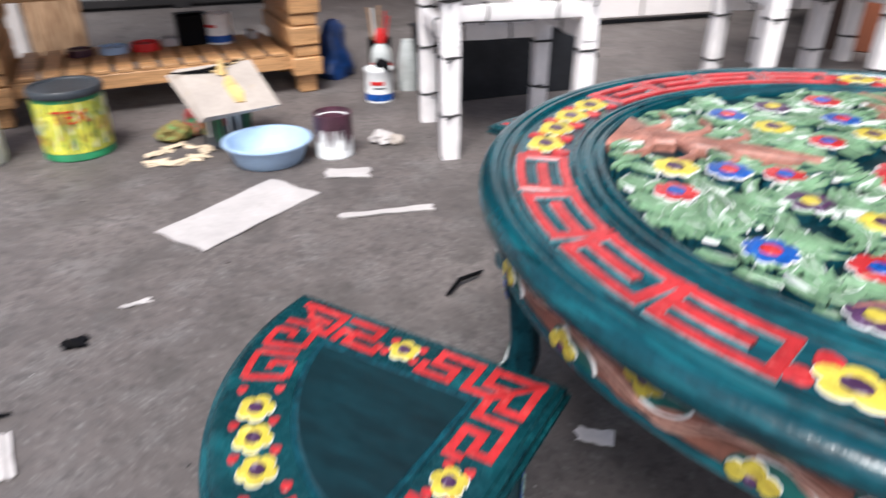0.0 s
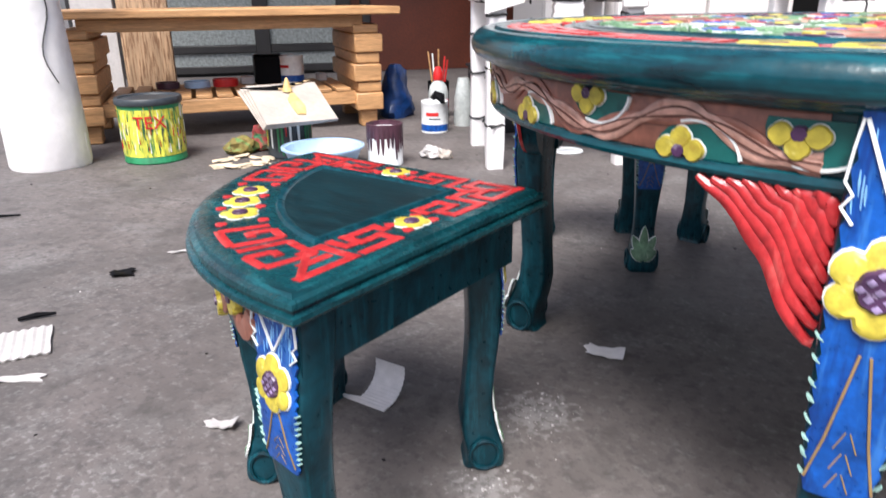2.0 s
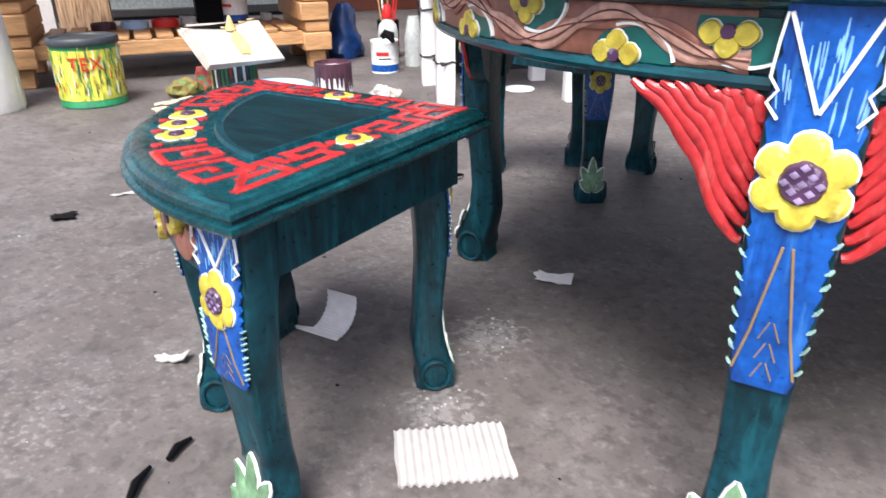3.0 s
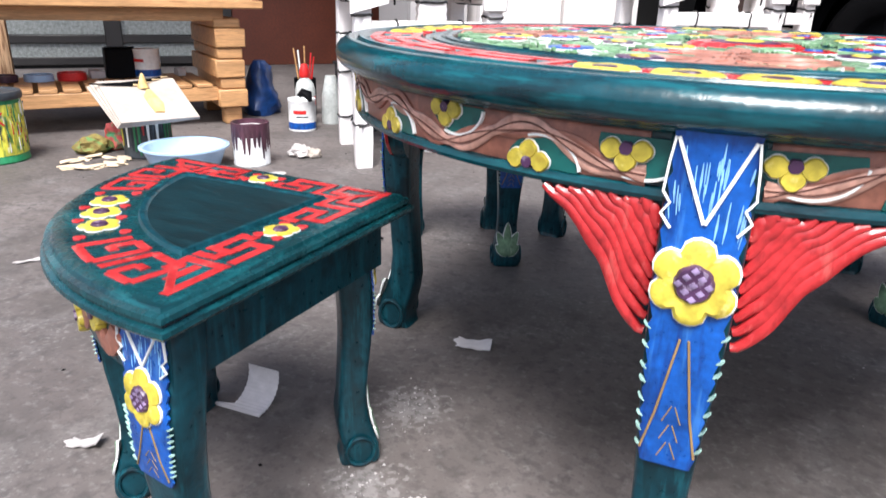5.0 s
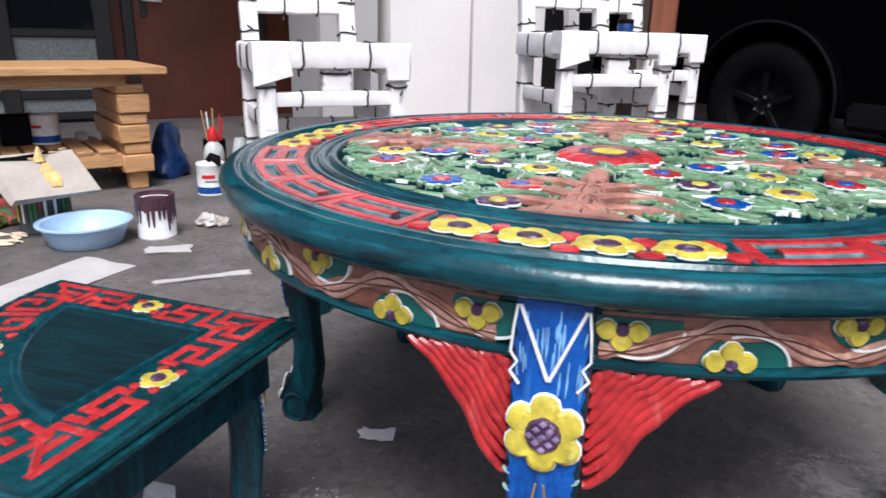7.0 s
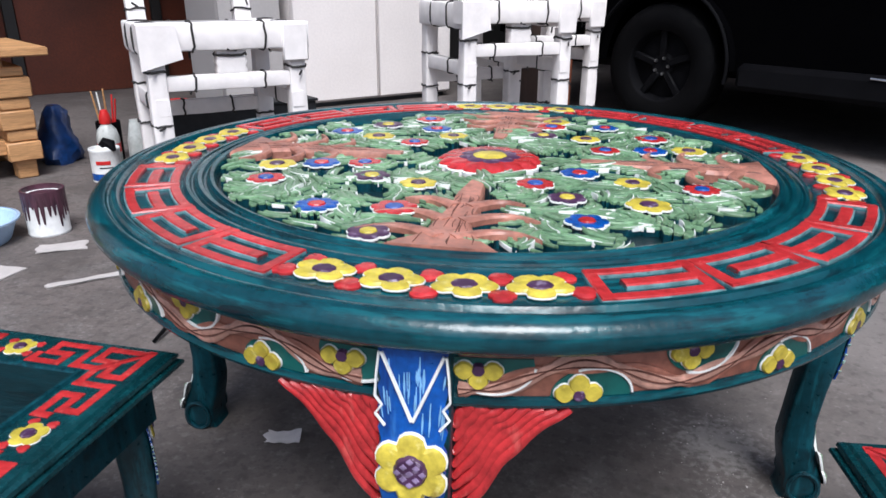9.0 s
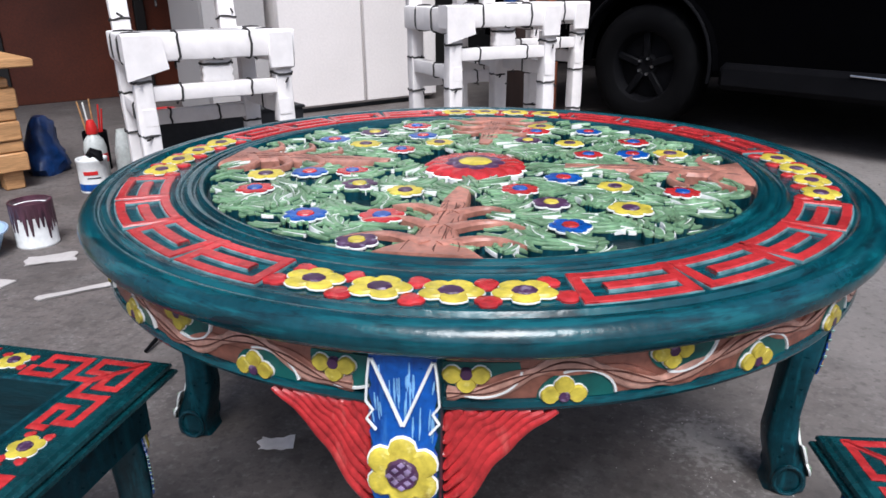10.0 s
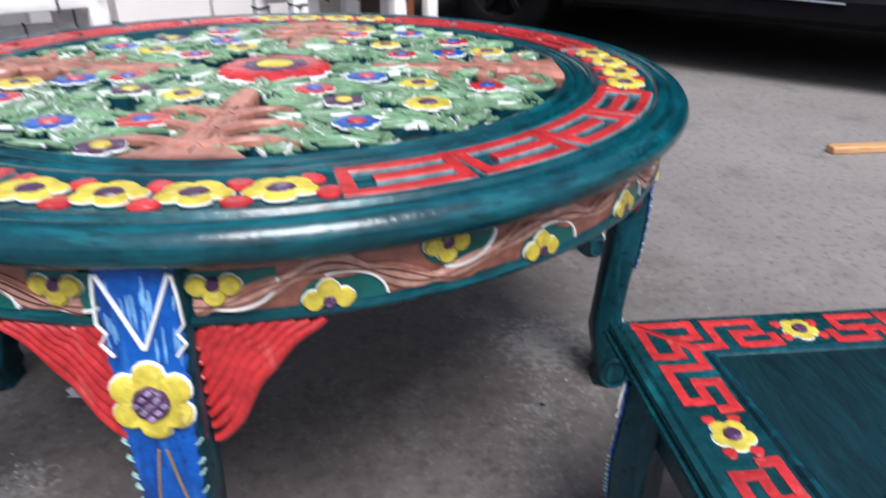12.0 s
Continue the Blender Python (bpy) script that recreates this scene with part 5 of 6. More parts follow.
scrap("cardboard_strip", ((-0.17, -0.078), (0.17, 0.078)), pose(-1.186, 0.273, 0, 0, 0, 86), PAPER, "long white card strip lying on the concrete", "cardboard", 0.002)
scrap("thin_strip", ((-0.105, -0.013), (0.105, 0.013)), pose(-0.9, 0.426, 0, 0, 0, 42), PAPER, "thin white strip lying on the concrete", "strip", 0.003)
scrap("small_card", ((-0.055, -0.03), (0.055, 0.03)), pose(-1.11, 0.572, 0, 0, 0, 32), PAPER, "small white card lying beside a paint tin", "card", 0.002)
scrap("corrugated_card", ((-0.055, -0.046), (0.055, 0.046)), pose(-0.96, -0.466, 0, 0, 0, 61), PAPER, "white corrugated cardboard piece with raised ribs", "cardboard", 0.002, ridge=9, group="corrugated pieces")
scrap("corrugated_card", ((-0.051, -0.036), (0.051, 0.036)), pose(-0.224, -0.394, 0, 0, 0, 38), PAPER, "white corrugated cardboard piece with raised ribs", "cardboard", 0.002, ridge=14, group="corrugated pieces")
def card_curl(m, label):
    """A torn corrugated strip whose end has rolled up off the floor, with a flat torn tongue at its foot."""
    n, k, g = 26, 4, Geo()
    face = []
    for i in range(n + 1):
        t = i / n
        a = max(0.0, t - 0.12) * 1.95
        y, z = 0.032 * math.sin(a) + 0.08 * min(t, 0.12), 0.032 * (1 - math.cos(a))
        for q in range(k + 1):
            x = 0.042 * q / k - 0.021 - 0.045 * (1 - q / k) * max(0.0, 1 - t * 9)
            face.append((x + 0.0008 * math.sin(i * 2.3), y, z + 0.002 + 0.0007 * (i % 2)))
    back = [(x, y, z - 0.0016) for x, y, z in face]
    w, c = k + 1, len(face)
    g.add(face + back, [(i * w + q, i * w + q + 1, (i + 1) * w + q + 1, (i + 1) * w + q) for i in range(n) for q in range(k)]
          + [(c + i * w + q, c + (i + 1) * w + q, c + (i + 1) * w + q + 1, c + i * w + q + 1) for i in range(n) for q in range(k)]
          + [(i * w + e, (i + 1) * w + e, c + (i + 1) * w + e, c + i * w + e) for i in range(n) for e in (0, k)])
    ob = part("corrugated_curl", g, CARDLIFTED, smooth=20)
    ob.matrix_basis = m
    return tagged(ob, label, "cardboard", "corrugated pieces")


card_curl(pose(-0.455, -0.298, 0, 0, 0, 2), "curled corrugated cardboard strip with one end rolled up")
scrap("paper_scrap", ((-0.045, -0.008), (0.045, 0.008)), pose(-0.871, -0.507, 0, 0, 0, 40), PAPER, "torn white paper strip on the floor", "paper", group="paper scraps")
scrap("paper_scrap", ((-0.025, -0.014), (0.025, 0.014)), pose(-0.279, -0.029, 0, 0, 8, 15), CARDLIFTED, "torn white paper corner on the floor", "paper", curl=0.5, group="paper scraps")
scrap("paper_scrap", ((-0.024, -0.007), (0.024, 0.007)), pose(-1.086, -0.097, 0, 0, 0, 60), PAPER, "small torn paper strip on the floor", "paper", group="paper scraps")
scrap("paper_scrap", ((-0.02, -0.008), (0.02, 0.008)), pose(-0.565, -0.418, 0, 0, 0, 20), PAPER, "small torn paper scrap on the floor", "paper", curl=0.8, group="paper scraps")
scrap("dark_chip", ((-0.018, -0.014), (0.018, 0.014)), pose(-1.075, -0.225, 0, 0, 0, 50), BLACKP, "small dark chip lying on the concrete", "chip", 0.004)
for x, y, turn, ln in ((-0.431, -0.562, 118, 0.04), (-0.437, -0.515, 100, 0.03), (-1.627, -0.22, 50, 0.16), (-1.017, -0.396, 60, 0.05)):
    sp = part("dark_stick", Geo().tube([(-ln / 2, 0, 0.005), (0, 0.003, 0.006), (ln / 2, 0, 0.005)], [0.0028, 0.0042, 0.002], 7), BLACKP)
    sp.matrix_basis = pose(x, y, 0, 0, 0, turn)
    tagged(sp, "short dark stick lying on the concrete", "stick", "dark sticks")
off = part("wood_offcut", Geo().box((0.12, 0, 0.01), (0.24, 0.035, 0.02), bev=0.003), PINE)
off.matrix_basis = pose(1.202, 0.958, 0, 0, 0, 7)
tagged(off, "short pine offcut lying on the concrete", "wood offcut")
lid = part("tin_lid", Geo().lathe([(0, 0.003), (0.035, 0.003), (0.037, 0.006), (0.045, 0.006), (0.047, 0.003), (0.045, 0.0), (0, 0.0)], 28), CANWHITE)
lid.location = (-0.858, 1.095, 0)
tagged(lid, "round white tin lid lying on the floor", "lid")
for i in range(22):
    a = rc.uniform(0, 6.28)
    sh = part("wood_shaving", Geo().strip([(-0.03, 0), (-0.01, rc.uniform(-0.01, 0.01)), (0.012, rc.uniform(-0.012, 0.012)), (0.032, 0)], [0.003, 0.01, 0.012, 0.002], 0, rc.uniform(0.0015, 0.003), flat_map(0.003 * (i % 3)), edge=0.9), SHAVING)
    sh.matrix_basis = pose(-1.584 + 0.06 * math.cos(a), 0.465 + 0.075 * math.sin(a), 0.0005, 0, 0, math.degrees(a) * 3)
    tagged(sh, "pale wood shaving lying on the floor", "wood shaving", "wood shavings")
specks = Geo()
for i in range(200):
    x, y = ((rc.gauss(-0.29, 0.02), rc.gauss(-0.2, 0.025)) if i % 3 else (rc.gauss(-0.268, 0.018), rc.gauss(-0.34, 0.016))) if i % 4 else (rc.uniform(-1.8, 1.6), rc.uniform(-0.9, 1.2))
    r = rc.uniform(0.0003, 0.0009) * rc.choice((0.7, 1.0, 1.0, 2.2))
    specks.petals(x, y, r, 3, 0.0, r * 0.6, flat_map(0), lobe=0.4, seg=2, turn=rc.uniform(0, 3))
rs2 = random.Random(31)
for i in range(150):
    x, y = rs2.gauss(0.335, 0.06), rs2.gauss(0.085, 0.08)
    r = rs2.uniform(0.0003, 0.0009) * rs2.choice((0.7, 1.0, 1.0, 2.0))
    specks.petals(x, y, r, 3, 0.0, r * 0.5, flat_map(0), lobe=0.4, seg=2, turn=rs2.uniform(0, 3))
tagged(part("floor_crumbs", specks, PAPER), "scattered pale crumbs and dust on the concrete", "crumbs", kind="stuff")
chips = Geo()
for i in range(160):
    x, y, r = rc.uniform(-2.2, 2.0), rc.uniform(-0.95, 1.6), rc.uniform(0.0008, 0.0035)
    chips.petals(x, y, r, 4, 0.0, r * 0.35, flat_map(0), lobe=0.5, seg=2, turn=rc.uniform(0, 3))
tagged(part("dark_crumbs", chips, BLACKP), "scattered dark crumbs on the concrete", "crumbs", kind="stuff")

# things on the bench shelf
for x, y, r, h, mt, lb in ((-0.22, 0.26, 0.04, 0.022, DRIP, "flat dark tin lid on the shelf"), (-0.12, 0.26, 0.045, 0.022, BASIN, "flat pale blue tin on the shelf"), (-0.02, 0.26, 0.045, 0.026, CAPRED, "flat red tin on the shelf")):
    t = part("flat_tin", Geo().lathe([(0, 0), (r, 0), (r * 1.02, h * 0.5), (r, h), (r * 0.9, h), (r * 0.88, h * 0.7), (0, h * 0.7)], 28), mt)
    t.matrix_basis = bench_at(x, y, 0.1405)
    tagged(t, lb, "tin", "flat tins on the shelf")
for x, sx in ((0.06, 0.05), (0.25, 0.03), (0.34, 0.03)):
    t = part("white_block", Geo().box((0, 0, 0.014), (sx, 0.06, 0.028), bev=0.003), PAPER)
    t.matrix_basis = bench_at(x, 0.3, 0.1405, 4)
    tagged(t, "small white block on the bench shelf", "block", "white blocks on the shelf")
dk = thing("dark_carton", bench_at(0.14, 0.3, 0.1405), "dark grey carton standing on the bench shelf", "carton")
part("carton_body", Geo().box((0, 0, 0.05), (0.1, 0.09, 0.1), bev=0.003), BLACKP, dk)
part("carton_flap", Geo().box((0.0, -0.02, 0.103), (0.098, 0.05, 0.003), pose(0, 0, 0, -12, 0, 0), bev=0.001), LIDDARK, dk)
shelf_tin = paint_tin(bench_at(0.225, 0.27, 0.1405, -40), 0.046, 0.1, CANWHITE, "white paint tin with blue base and red mark on the shelf", band=(0.006, 0.03, BLUE))
part("red_bar", Geo().strip(line((-0.024, 0.062), (0.016, 0.062), 8), 0.005, 0, 0.0008, wrap_map(0.0458)), CAPRED, shelf_tin)

# planks and a white board behind the bench
for x, w, lean, mt, lb in ((-1.1, 0.19, 3, ZEBRA, "broad striped wooden plank leaning behind the bench"), (-1.3, 0.16, 2, PAPER, "white board leaning behind the bench")):
    pl = part("plank" if mt is ZEBRA else "white_board", Geo().box((0, 0, 0.8), (w, 0.025, 1.6), bev=0.003), mt)
    pl.matrix_basis = room(x, 2.52 if mt is ZEBRA else 2.6, 0, 0) @ pose(0, 0, 0, -lean, 0, 0)
    tagged(pl, lb, "plank" if mt is ZEBRA else "board")

# ---- the wrapped pillar ----
pillar = thing("wrapped_column", pose(-2.034, 0.145, 0, 0, 0, -60) @ Matrix.Diagonal((0.89, 0.89, 1, 1)), "round pillar wrapped in white foam sheet with black string", "pillar")
part("foam_sheet", Geo().lathe([(0.0, 0.002), (0.117, 0.0), (0.121, 0.01), (0.12, 0.12), (0.115, 0.28), (0.107, 0.48), (0.103, 0.65), (0.102, 1.2), (0.102, 2.8), (0.0, 2.8)], 56,
                               wob=lambda a, r, z: 0.0015 * math.sin(5 * a + z * 3) if r > 0.1 else 0), WRAP, pillar)
for z0 in (0.5, 1.15, 1.8):
    rs_ = 0.1095 if z0 < 0.6 else 0.1045
    ring = [(rs_ * math.cos(a), rs_ * math.sin(a), z0 + 0.006 * math.sin(a + z0)) for a in [2 * math.pi * i / 40 for i in range(41)]]
    part("string", Geo().tube(ring, 0.0025, 6, cap=False), STRING, pillar)
for a0 in (62,):
    pts = [((0.109 + 0.0011 * i) * math.cos(radians(a0 + 10 * math.sin(i * 0.6))), (0.109 + 0.0011 * i) * math.sin(radians(a0 + 10 * math.sin(i * 0.6))), 0.5 - 0.024 * i) for i in range(12)]
    part("loose_string", Geo().tube(pts, [0.0028 - 0.0001 * i for i in range(12)], 6), STRING, pillar)
part("foam_seam", Geo().box((0.0, 0.0, 0.0), (0.004, 0.012, 0.09), pose(0, 0, 0), bev=0.001), WRAP, pillar).matrix_basis = pose(0.1205 * math.cos(radians(98)), 0.1205 * math.sin(radians(98)), 0.045, 0, 0, 98)

# ---- the white wardrobe ----
ward = thing("wardrobe", pose(-1.307, 2.568, 0, 0, 0, 46) @ Matrix.Scale(1.07, 4), "tall white enamelled wardrobe with two doors", "wardrobe")
part("carcass", Geo().box((0.45, 0.27, 0.96), (0.9, 0.5, 1.88), bev=0.012), CAB, ward)
part("plinth", Geo().box((0.45, 0.27, 0.012), (0.86, 0.46, 0.024), bev=0.003), LIDDARK, ward)
for x in (0.223, 0.677):
    dr = part("door", Geo().box((x, 0.009, 0.96), (0.446, 0.018, 1.86), bev=0.006), CAB, ward)
    part("handle", Geo().tube([(x + (0.18 if x < 0.4 else -0.18), -0.012, 1.0), (x + (0.18 if x < 0.4 else -0.18), -0.02, 1.06), (x + (0.18 if x < 0.4 else -0.18), -0.012, 1.12)], 0.006, 8), STEEL, dr)


# ---- wrapped chairs ----
def tie(parent, c, sx, sy, axis, seed):
    """A loop of black string round a wrapped bar, with a loose end."""
    r = random.Random(seed)
    loop = []
    for i in range(17):
        a = 2 * math.pi * i / 16
        p = [math.copysign(abs(math.cos(a)) ** 0.5, math.cos(a)) * (sx / 2 + 0.0015), math.copysign(abs(math.sin(a)) ** 0.5, math.sin(a)) * (sy / 2 + 0.0015), r.uniform(-0.003, 0.003)]
        if axis == "x":
            p = [p[2], p[0], p[1]]
        elif axis == "y":
            p = [p[0], p[2], p[1]]
        loop.append((c[0] + p[0], c[1] + p[1], c[2] + p[2]))
    end = loop[12]
    part("string_tie", Geo().tube(loop + [(end[0] + r.uniform(-0.02, 0.02), end[1] - 0.012, end[2] + r.uniform(-0.02, 0.02))], 0.003, 5), STRING, parent)


def bar(parent, name, c, s_, seed, ties=(), axis="z"):
    """A wooden member padded with foam wrap: a lumpy rounded bar."""
    r = random.Random(seed)
    n, k = 16, 7
    ax = "xyz".index(axis)
    o = [i for i in range(3) if i != ax]
    rings = []
    for j in range(k):
        t = -0.5 + j / (k - 1)
        f = 1 + r.uniform(-0.07, 0.07) if 0 < j < k - 1 else 0.97
        ring = []
        for i in range(n):
            a = 2 * math.pi * i / n
            p = [0, 0, 0]
            p[ax] = c[ax] + t * s_[ax]
            p[o[0]] = c[o[0]] + math.copysign(abs(math.cos(a)) ** 0.15, math.cos(a)) * s_[o[0]] / 2 * f
            p[o[1]] = c[o[1]] + math.copysign(abs(math.sin(a)) ** 0.15, math.sin(a)) * s_[o[1]] / 2 * f
            ring.append(tuple(p))
        rings.append(ring)
    b = part(name, Geo().loft(rings), WRAP, parent, smooth=60)
    for i, t in enumerate(ties):
        p = list(c)
        p[ax] += (t - 0.5) * s_[ax]
        tie(b, p, s_[o[0]] * 1.04, s_[o[1]] * 1.04, axis, seed * 10 + i)
    return b


def leaned(piece, hinge):
    """Tips a piece of a chair's back backwards about the rear edge of the seat."""
    piece.matrix_basis = pose(-0.012, hinge + 0.012, 0.44) @ pose(0, 0, 0, -9) @ pose(0, -hinge, -0.44)


def wrapped_chair(m, label):
    ch = thing("chair", m, label, "chair", "foam-wrapped chairs")
    w, d = 0.41, 0.37
    for i, (x, y) in enumerate(((0.025, 0.025), (w - 0.025, 0.025))):
        bar(ch, "front_leg", (x, y, 0.2), (0.046, 0.046, 0.4), 20 + i, (0.28, 0.62, 0.93))
    for i, x in enumerate((0.03, w - 0.03)):
        bar(ch, "back_leg", (x, d - 0.025, 0.21), (0.048, 0.048, 0.42), 30 + i, (0.2, 0.5, 0.75))
        leaned(bar(ch, "back_post", (x * 0.86 + w * 0.07, d - 0.005, 0.72), (0.05, 0.045, 0.56), 40 + i, (0.1, 0.25, 0.42, 0.6, 0.8)), d)
    bar(ch, "front_seat_rail", (w / 2, 0.03, 0.447), (w + 0.02, 0.066, 0.064), 50, (0.3, 0.72), "x")
    bar(ch, "back_seat_rail", (w / 2, d - 0.03, 0.435), (w, 0.06, 0.065), 51, (0.3, 0.7), "x")
    for i, x in enumerate((0.03, w - 0.03)):
        bar(ch, "side_seat_rail", (x, d / 2, 0.438), (0.065, d, 0.07), 52 + i, (0.35, 0.7), "y")
        bar(ch, "side_stretcher", (x, d / 2, 0.29), (0.034, d, 0.04), 54 + i, (0.4,), "y")
        part("corner_flap", Geo().add([(x - 0.04, -0.008, 0.475), (x + 0.05, -0.009, 0.475), (x + 0.06, -0.01, 0.40), (x - 0.04, -0.009, 0.375), (x - 0.04, 0.0, 0.475), (x + 0.05, 0.0, 0.475), (x + 0.06, 0.0, 0.40), (x - 0.04, 0.0, 0.375)],
                                      [(0, 1, 2, 3), (4, 7, 6, 5), (0, 4, 5, 1), (1, 5, 6, 2), (2, 6, 7, 3), (3, 7, 4, 0)]) if i == 0 else Geo().box((x, -0.004, 0.43), (0.07, 0.012, 0.09), bev=0.004), WRAP, ch)
    part("seat", Geo().box((w / 2, d / 2, 0.455), (w - 0.06, d - 0.06, 0.03), bev=0.008), SEATGREY, ch, "grey padded seat showing through the wrap")
    bar(ch, "front_stretcher", (w / 2, 0.025, 0.342), (w - 0.05, 0.032, 0.036), 60, (0.25, 0.75), "x")
    bar(ch, "back_stretcher", (w / 2, d - 0.025, 0.24), (w - 0.05, 0.03, 0.04), 61, (0.3, 0.7), "x")
    bar(ch, "centre_block", (w * 0.52, 0.03, 0.388), (0.075, 0.038, 0.06), 62, (0.8,))
    leaned(bar(ch, "lower_back_slat", (w / 2, d - 0.005, 0.585), (w - 0.12, 0.035, 0.07), 63, (0.35, 0.7), "x"), d)
    leaned(bar(ch, "middle_back_slat", (w / 2, d - 0.005, 0.76), (w - 0.12, 0.035, 0.12), 64, (0.3, 0.6), "x"), d)
    leaned(bar(ch, "top_back_rail", (w / 2, d - 0.005, 0.95), (w - 0.04, 0.045, 0.1), 65, (0.25, 0.5, 0.75), "x"), d)
    return ch


chair_1 = wrapped_chair(pose(-0.942, 0.761, 0, 0, 0, 40.8) @ Matrix.Diagonal((1, 1, 1.075, 1)), "wooden chair wrapped in white foam and black string")
copy_thing(chair_1, pose(-0.282, 1.544, 0, 0, 0, 35) @ Matrix.Diagonal((1.05, 1.05, 1.09, 1)))
copy_thing(chair_1, pose(-0.172, 1.99, 0, 0, 0, 35) @ Matrix.Diagonal((1.05, 1.05, 1.09, 1)))

# ---- the parked car ----
car = thing("car", pose(0.436, 2.51, 0, 0, 0, -38.5) @ Matrix.Scale(1.08, 4), "black car parked nose-in with dark alloy wheels", "car")


prof = [(-0.95, 0.35), (-0.9, 0.75), (-0.75, 0.9), (0.2, 1.0), (0.75, 1.42), (2.2, 1.5), (3.2, 1.35), (3.35, 0.9), (3.35, 0.35)]
rings = []
for y, k in ((0.02, 0.97), (0.0, 0.985), (0.06, 1.0), (1.5, 1.0), (1.56, 0.985), (1.54, 0.97)):
    ring = []
    for x, z in prof:
        tuck = 0.12 * max(0, z - 0.95) if z > 0.95 else 0
        ring.append((1.2 + (x - 1.2) * k, y + (tuck if y < 0.8 else -tuck), 0.35 + (z - 0.35) * k))
    # arch over each wheel
    for cx in (2.6, 0.0):
        for i in range(13):
            a = math.pi * i / 12
            ring.append((1.2 + (cx + 0.31 * math.cos(a) - 1.2) * k, y, max(0.19, 0.262 + 0.31 * math.sin(a))))
    rings.append(ring)
part("body", Geo().loft(rings), CARPAINT, car, smooth=30)
for cx in (0.0, 2.6):
    arch = [(cx + 0.313 * math.cos(a), -0.004, 0.262 + 0.313 * math.sin(a)) for a in [math.pi * (-0.05 + 1.1 * i / 24) for i in range(25)]]
    part("arch_trim", Geo().tube(arch, 0.007, 8), BLACKP, car)
part("sill", Geo().box((1.3, 0.03, 0.245), (1.9, 0.08, 0.1), bev=0.02), BLACKP, car)
part("side_strip", Geo().tube([(0.82, -0.012, 0.285), (1.0, -0.014, 0.278), (1.3, -0.014, 0.27)], 0.004, 8), STEEL, car, "thin bright side strip")
part("side_window", Geo().box((1.2, 0.045, 1.22), (1.7, 0.012, 0.28), pose(0, 0, 0, 7, 0, 0), bev=0.004), DARKGLASS, car)
part("underbody", Geo().box((1.2, 0.78, 0.3), (3.6, 1.3, 0.16), bev=0.03), BLACKP, car)
for cx, y in ((0.0, 0.0), (2.6, 0.0), (0.0, 1.52), (2.6, 1.52)):
    sd = 1 if y < 0.8 else -1
    wh = part("wheel", Geo().lathe([(0.17, -0.075), (0.2, -0.088), (0.25, -0.09), (0.28, -0.072), (0.287, -0.05), (0.288, 0.05), (0.28, 0.072), (0.25, 0.09), (0.2, 0.088), (0.17, 0.075)], 64,
                                   wob=lambda a, r, z: -0.004 if r > 0.285 and math.sin(a * 40) > 0.3 else 0), RUBBER, car, "worn black tyre")
    wh.matrix_basis = pose(cx, y + 0.09 * sd, 0.253, 90, 0, 0) @ Matrix.Scale(0.875, 4)
    rim = part("rim", Geo().lathe([(0.0, 0.045), (0.05, 0.05), (0.06, 0.03), (0.15, 0.02), (0.165, 0.07), (0.178, 0.078), (0.18, 0.07), (0.178, -0.07), (0.1, -0.02), (0, -0.02)], 40), BLACKP, wh)
    for i in range(5):
        sp = part("spoke", Geo().box((0.105, 0, 0.045), (0.14, 0.035, 0.02), bev=0.006), BLACKP, wh, "black alloy spoke")
        sp.matrix_basis = pose(0, 0, 0, 0, 0, 72 * i + 20)
    for i in range(5):
        part("wheel_nut", Geo().lathe([(0, 0.06), (0.007, 0.06), (0.009, 0.045)], 8, (0.038 * math.cos(1.2566 * i), 0.038 * math.sin(1.2566 * i), 0)), STEEL, wh)

# ---- far end of the yard ----
for i, (x, y, k) in enumerate(((-15.6, 5.0, 0.5), (-15.0, 5.5, 0.4), (-16.2, 5.9, 0.6), (-15.4, 6.2, 0.45), (-14.6, 4.6, 0.3))):
    crumpled("white_sack", pose(x, y, 0, 0, 0, 40 * i), (k, k * 0.8, k * 1.3), PAPER, "white stuffed sack lying in the yard", "sack", 20 + i, 0.3)
post = part("timber_post", Geo().box((0, 0, 1.0), (0.16, 0.16, 2.0), bev=0.02), PINE)
post.matrix_basis = pose(-12.6, 4.7, 0, 3, 4, 20)
tagged(post, "brown timber post standing in the yard", "post")

# ---- odds and ends behind the chairs ----
panel_b = thing("timber_board", pose(-0.06, 2.72, 0, 0, 0, 6), "tall red-brown timber board standing behind the wrapped chairs", "board")
part("plank", Geo().box((-0.064, 0, 1.0), (0.135, 0.03, 2.0), bev=0.004), BOARDDARK, panel_b, "dark brown plank")
part("plank", Geo().box((0.066, -0.006, 1.0), (0.12, 0.04, 2.0), bev=0.006), BOARDRED, panel_b, "orange-brown plank")
for z in (0.4, 1.7):
    part("batten", Geo().box((0, 0.026, z), (0.22, 0.02, 0.07), bev=0.003), BOARDDARK, panel_b)
gc = thing("grey_cabinet", pose(-1.55, 2.275, 0, 0, 0, 46) @ Matrix.Scale(1.06, 4), "plain grey metal cabinet beside the white wardrobe", "cabinet")
part("carcass", Geo().box((0.16, 0.29, 0.93), (0.3, 0.46, 1.82), bev=0.008), CABGREY, gc)
part("door", Geo().box((0.16, 0.05, 0.93), (0.29, 0.018, 1.8), bev=0.004), CABGREY, gc)
part("plinth", Geo().box((0.16, 0.3, 0.01), (0.28, 0.4, 0.02), bev=0.003), LIDDARK, gc)
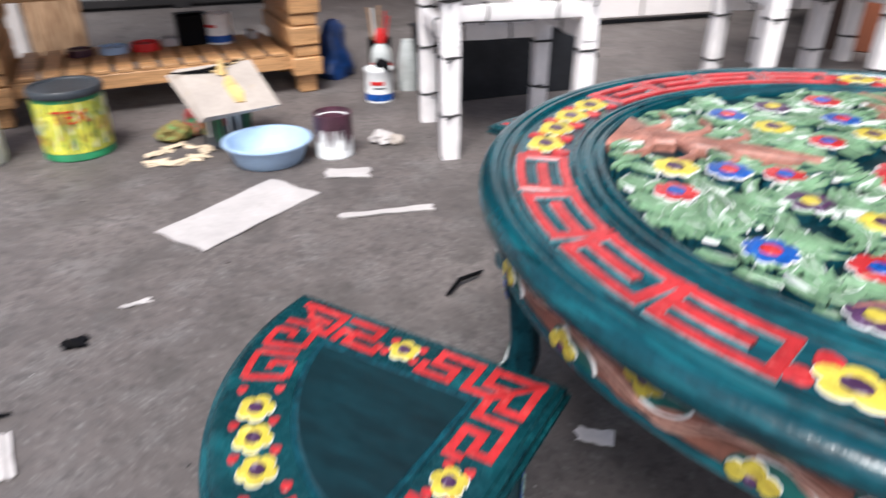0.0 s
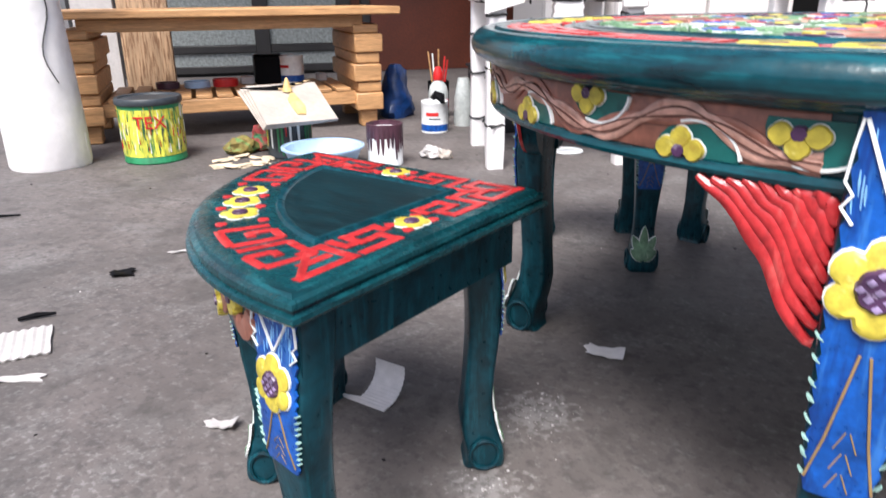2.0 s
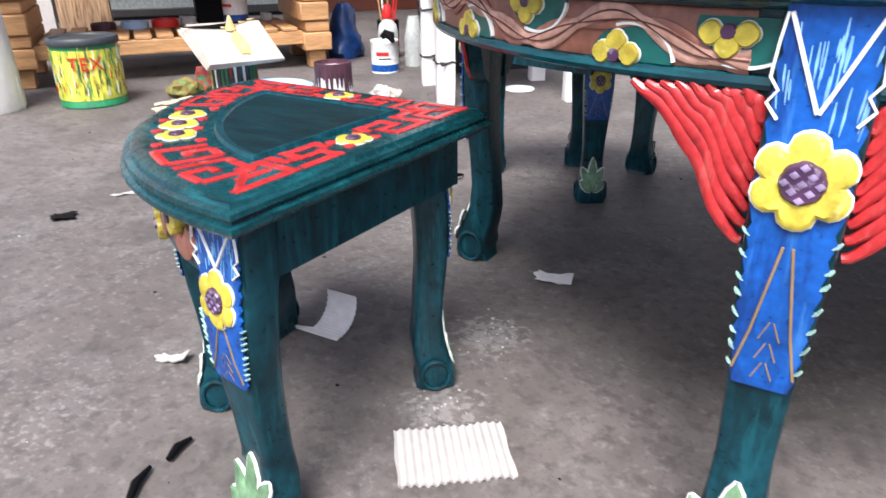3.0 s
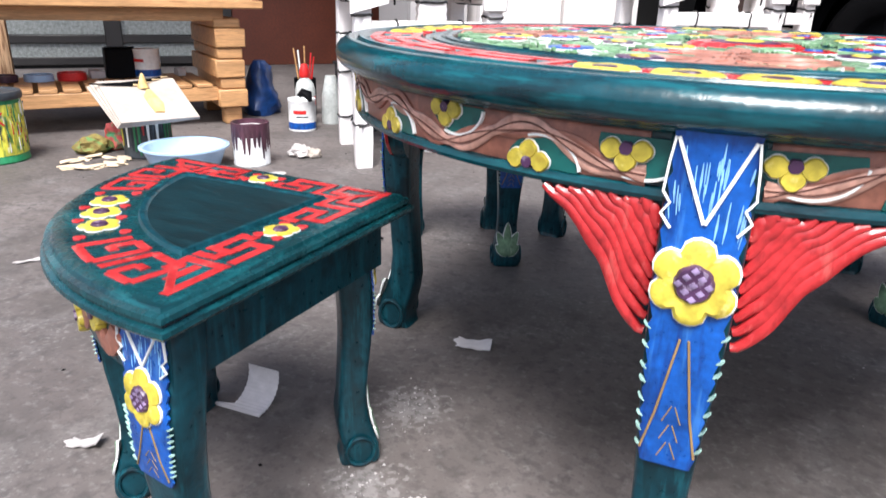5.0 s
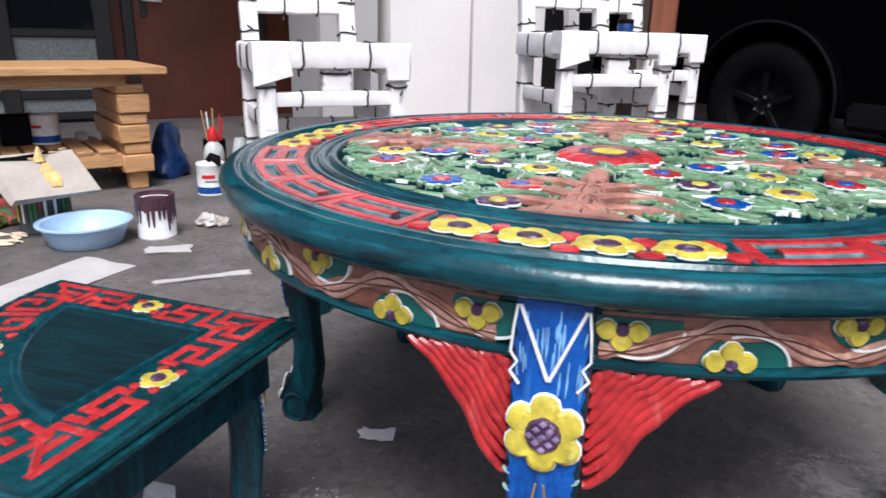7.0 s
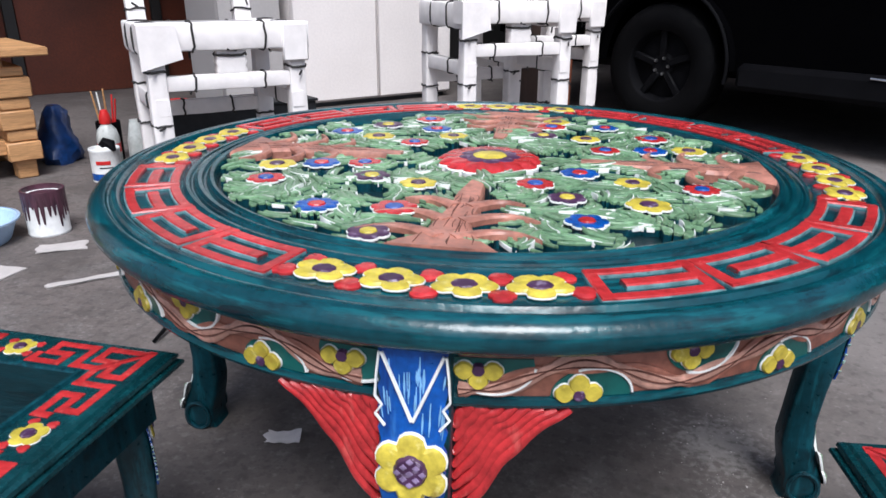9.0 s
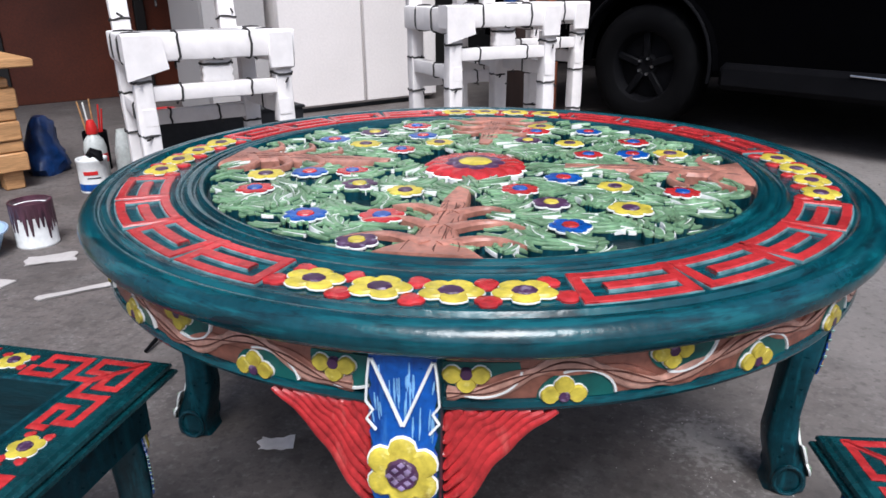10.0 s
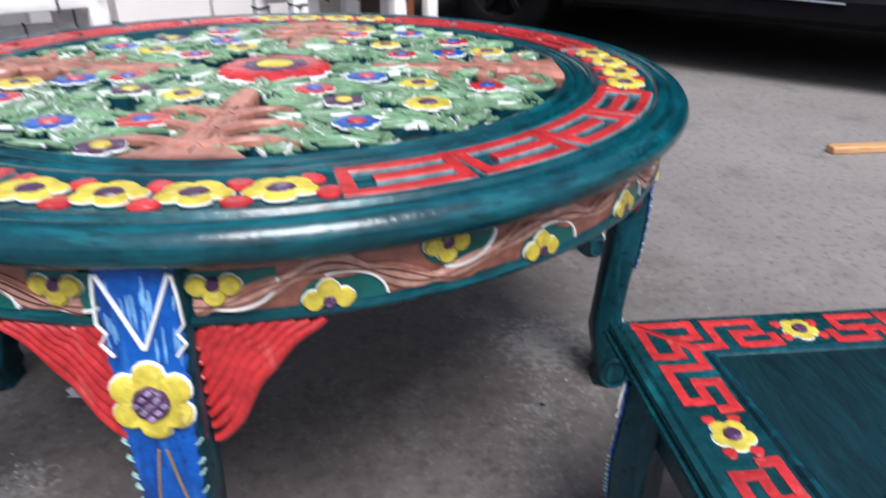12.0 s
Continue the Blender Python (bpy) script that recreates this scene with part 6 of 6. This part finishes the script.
part("handle", Geo().tube([(0.27, 0.036, 0.95), (0.27, 0.024, 0.99), (0.27, 0.036, 1.03)], 0.005, 8), STEEL, gc)
ct = thing("dark_carton", pose(-1.343, 1.793, 0, 0, 0, 40), "dark grey carton on the floor behind a wrapped chair", "carton")
part("carton_body", Geo().box((0, 0, 0.075), (0.34, 0.2, 0.15), bev=0.004), LIDDARK, ct)
for sy in (-1, 1):
    part("carton_flap", Geo().box((0, sy * 0.052, 0.1525), (0.33, 0.095, 0.003), bev=0.001), BLACKP, ct)
crumpled("red_cloth", pose(-1.441, 1.698, 0.154, 0, 0, 15), (0.055, 0.035, 0.03), CAPRED, "small crumpled red cloth lying on a carton", "cloth", 14)
rb = thing("red_bottle", pose(-1.158, 1.546, 0, 0, 0, 10), "red and white plastic bottle standing behind a chair", "bottle")
part("body", Geo().lathe([(0, 0), (0.03, 0), (0.032, 0.008), (0.032, 0.14), (0.022, 0.17), (0.012, 0.18), (0, 0.18)], 24), CAPRED, rb)
part("label", Geo().lathe([(0.0323, 0.04), (0.0328, 0.04), (0.0328, 0.1), (0.0323, 0.1)], 24), CANWHITE, rb)
part("cap", Geo().lathe([(0, 0.178), (0.014, 0.178), (0.014, 0.2), (0, 0.2)], 16), CANWHITE, rb)
crumpled("blue_bag", pose(-0.96, 1.757, 0, 0, 0, 50), (0.07, 0.05, 0.15), BAGBLUE, "crumpled dark blue plastic bag behind a chair", "bag", 17)
crumpled("foam_scrap", pose(-1.045, 1.526, 0, 0, 0, 30), (0.08, 0.05, 0.05), WRAP, "crumpled white foam scrap on the floor", "foam", 23, 0.4)
tray = part("grey_tray", Geo().lathe([(0, 0.002), (0.07, 0.002), (0.082, 0.014), (0.085, 0.014), (0.074, 0.0), (0, 0.0)], 28), SEATGREY)
tray.matrix_basis = pose(-0.15, 2.29, 0.521)
tagged(tray, "shallow grey tray on a chair seat", "tray")
cup = thing("blue_jar", pose(-0.135, 2.29, 0.5235), "dark blue jar standing in a grey tray", "jar")
part("body", Geo().lathe([(0, 0), (0.03, 0), (0.033, 0.01), (0.034, 0.07), (0.03, 0.078), (0, 0.078)], 24), BAGBLUE, cup)
part("lid", Geo().lathe([(0.031, 0.074), (0.0335, 0.075), (0.0335, 0.09), (0.029, 0.093), (0, 0.093)], 24), BLACKP, cup)
twig = part("dark_stick", Geo().tube([(-0.055, 0, 0.005), (-0.01, 0.006, 0.014), (0.03, -0.004, 0.012), (0.055, 0.002, 0.004)], [0.003, 0.0045, 0.004, 0.002], 7), BLACKP)
twig.matrix_basis = pose(-0.607, 0.237, 0, 0, 0, 80)
tagged(twig, "bent dark twig lying beside a table leg", "stick", "dark sticks")
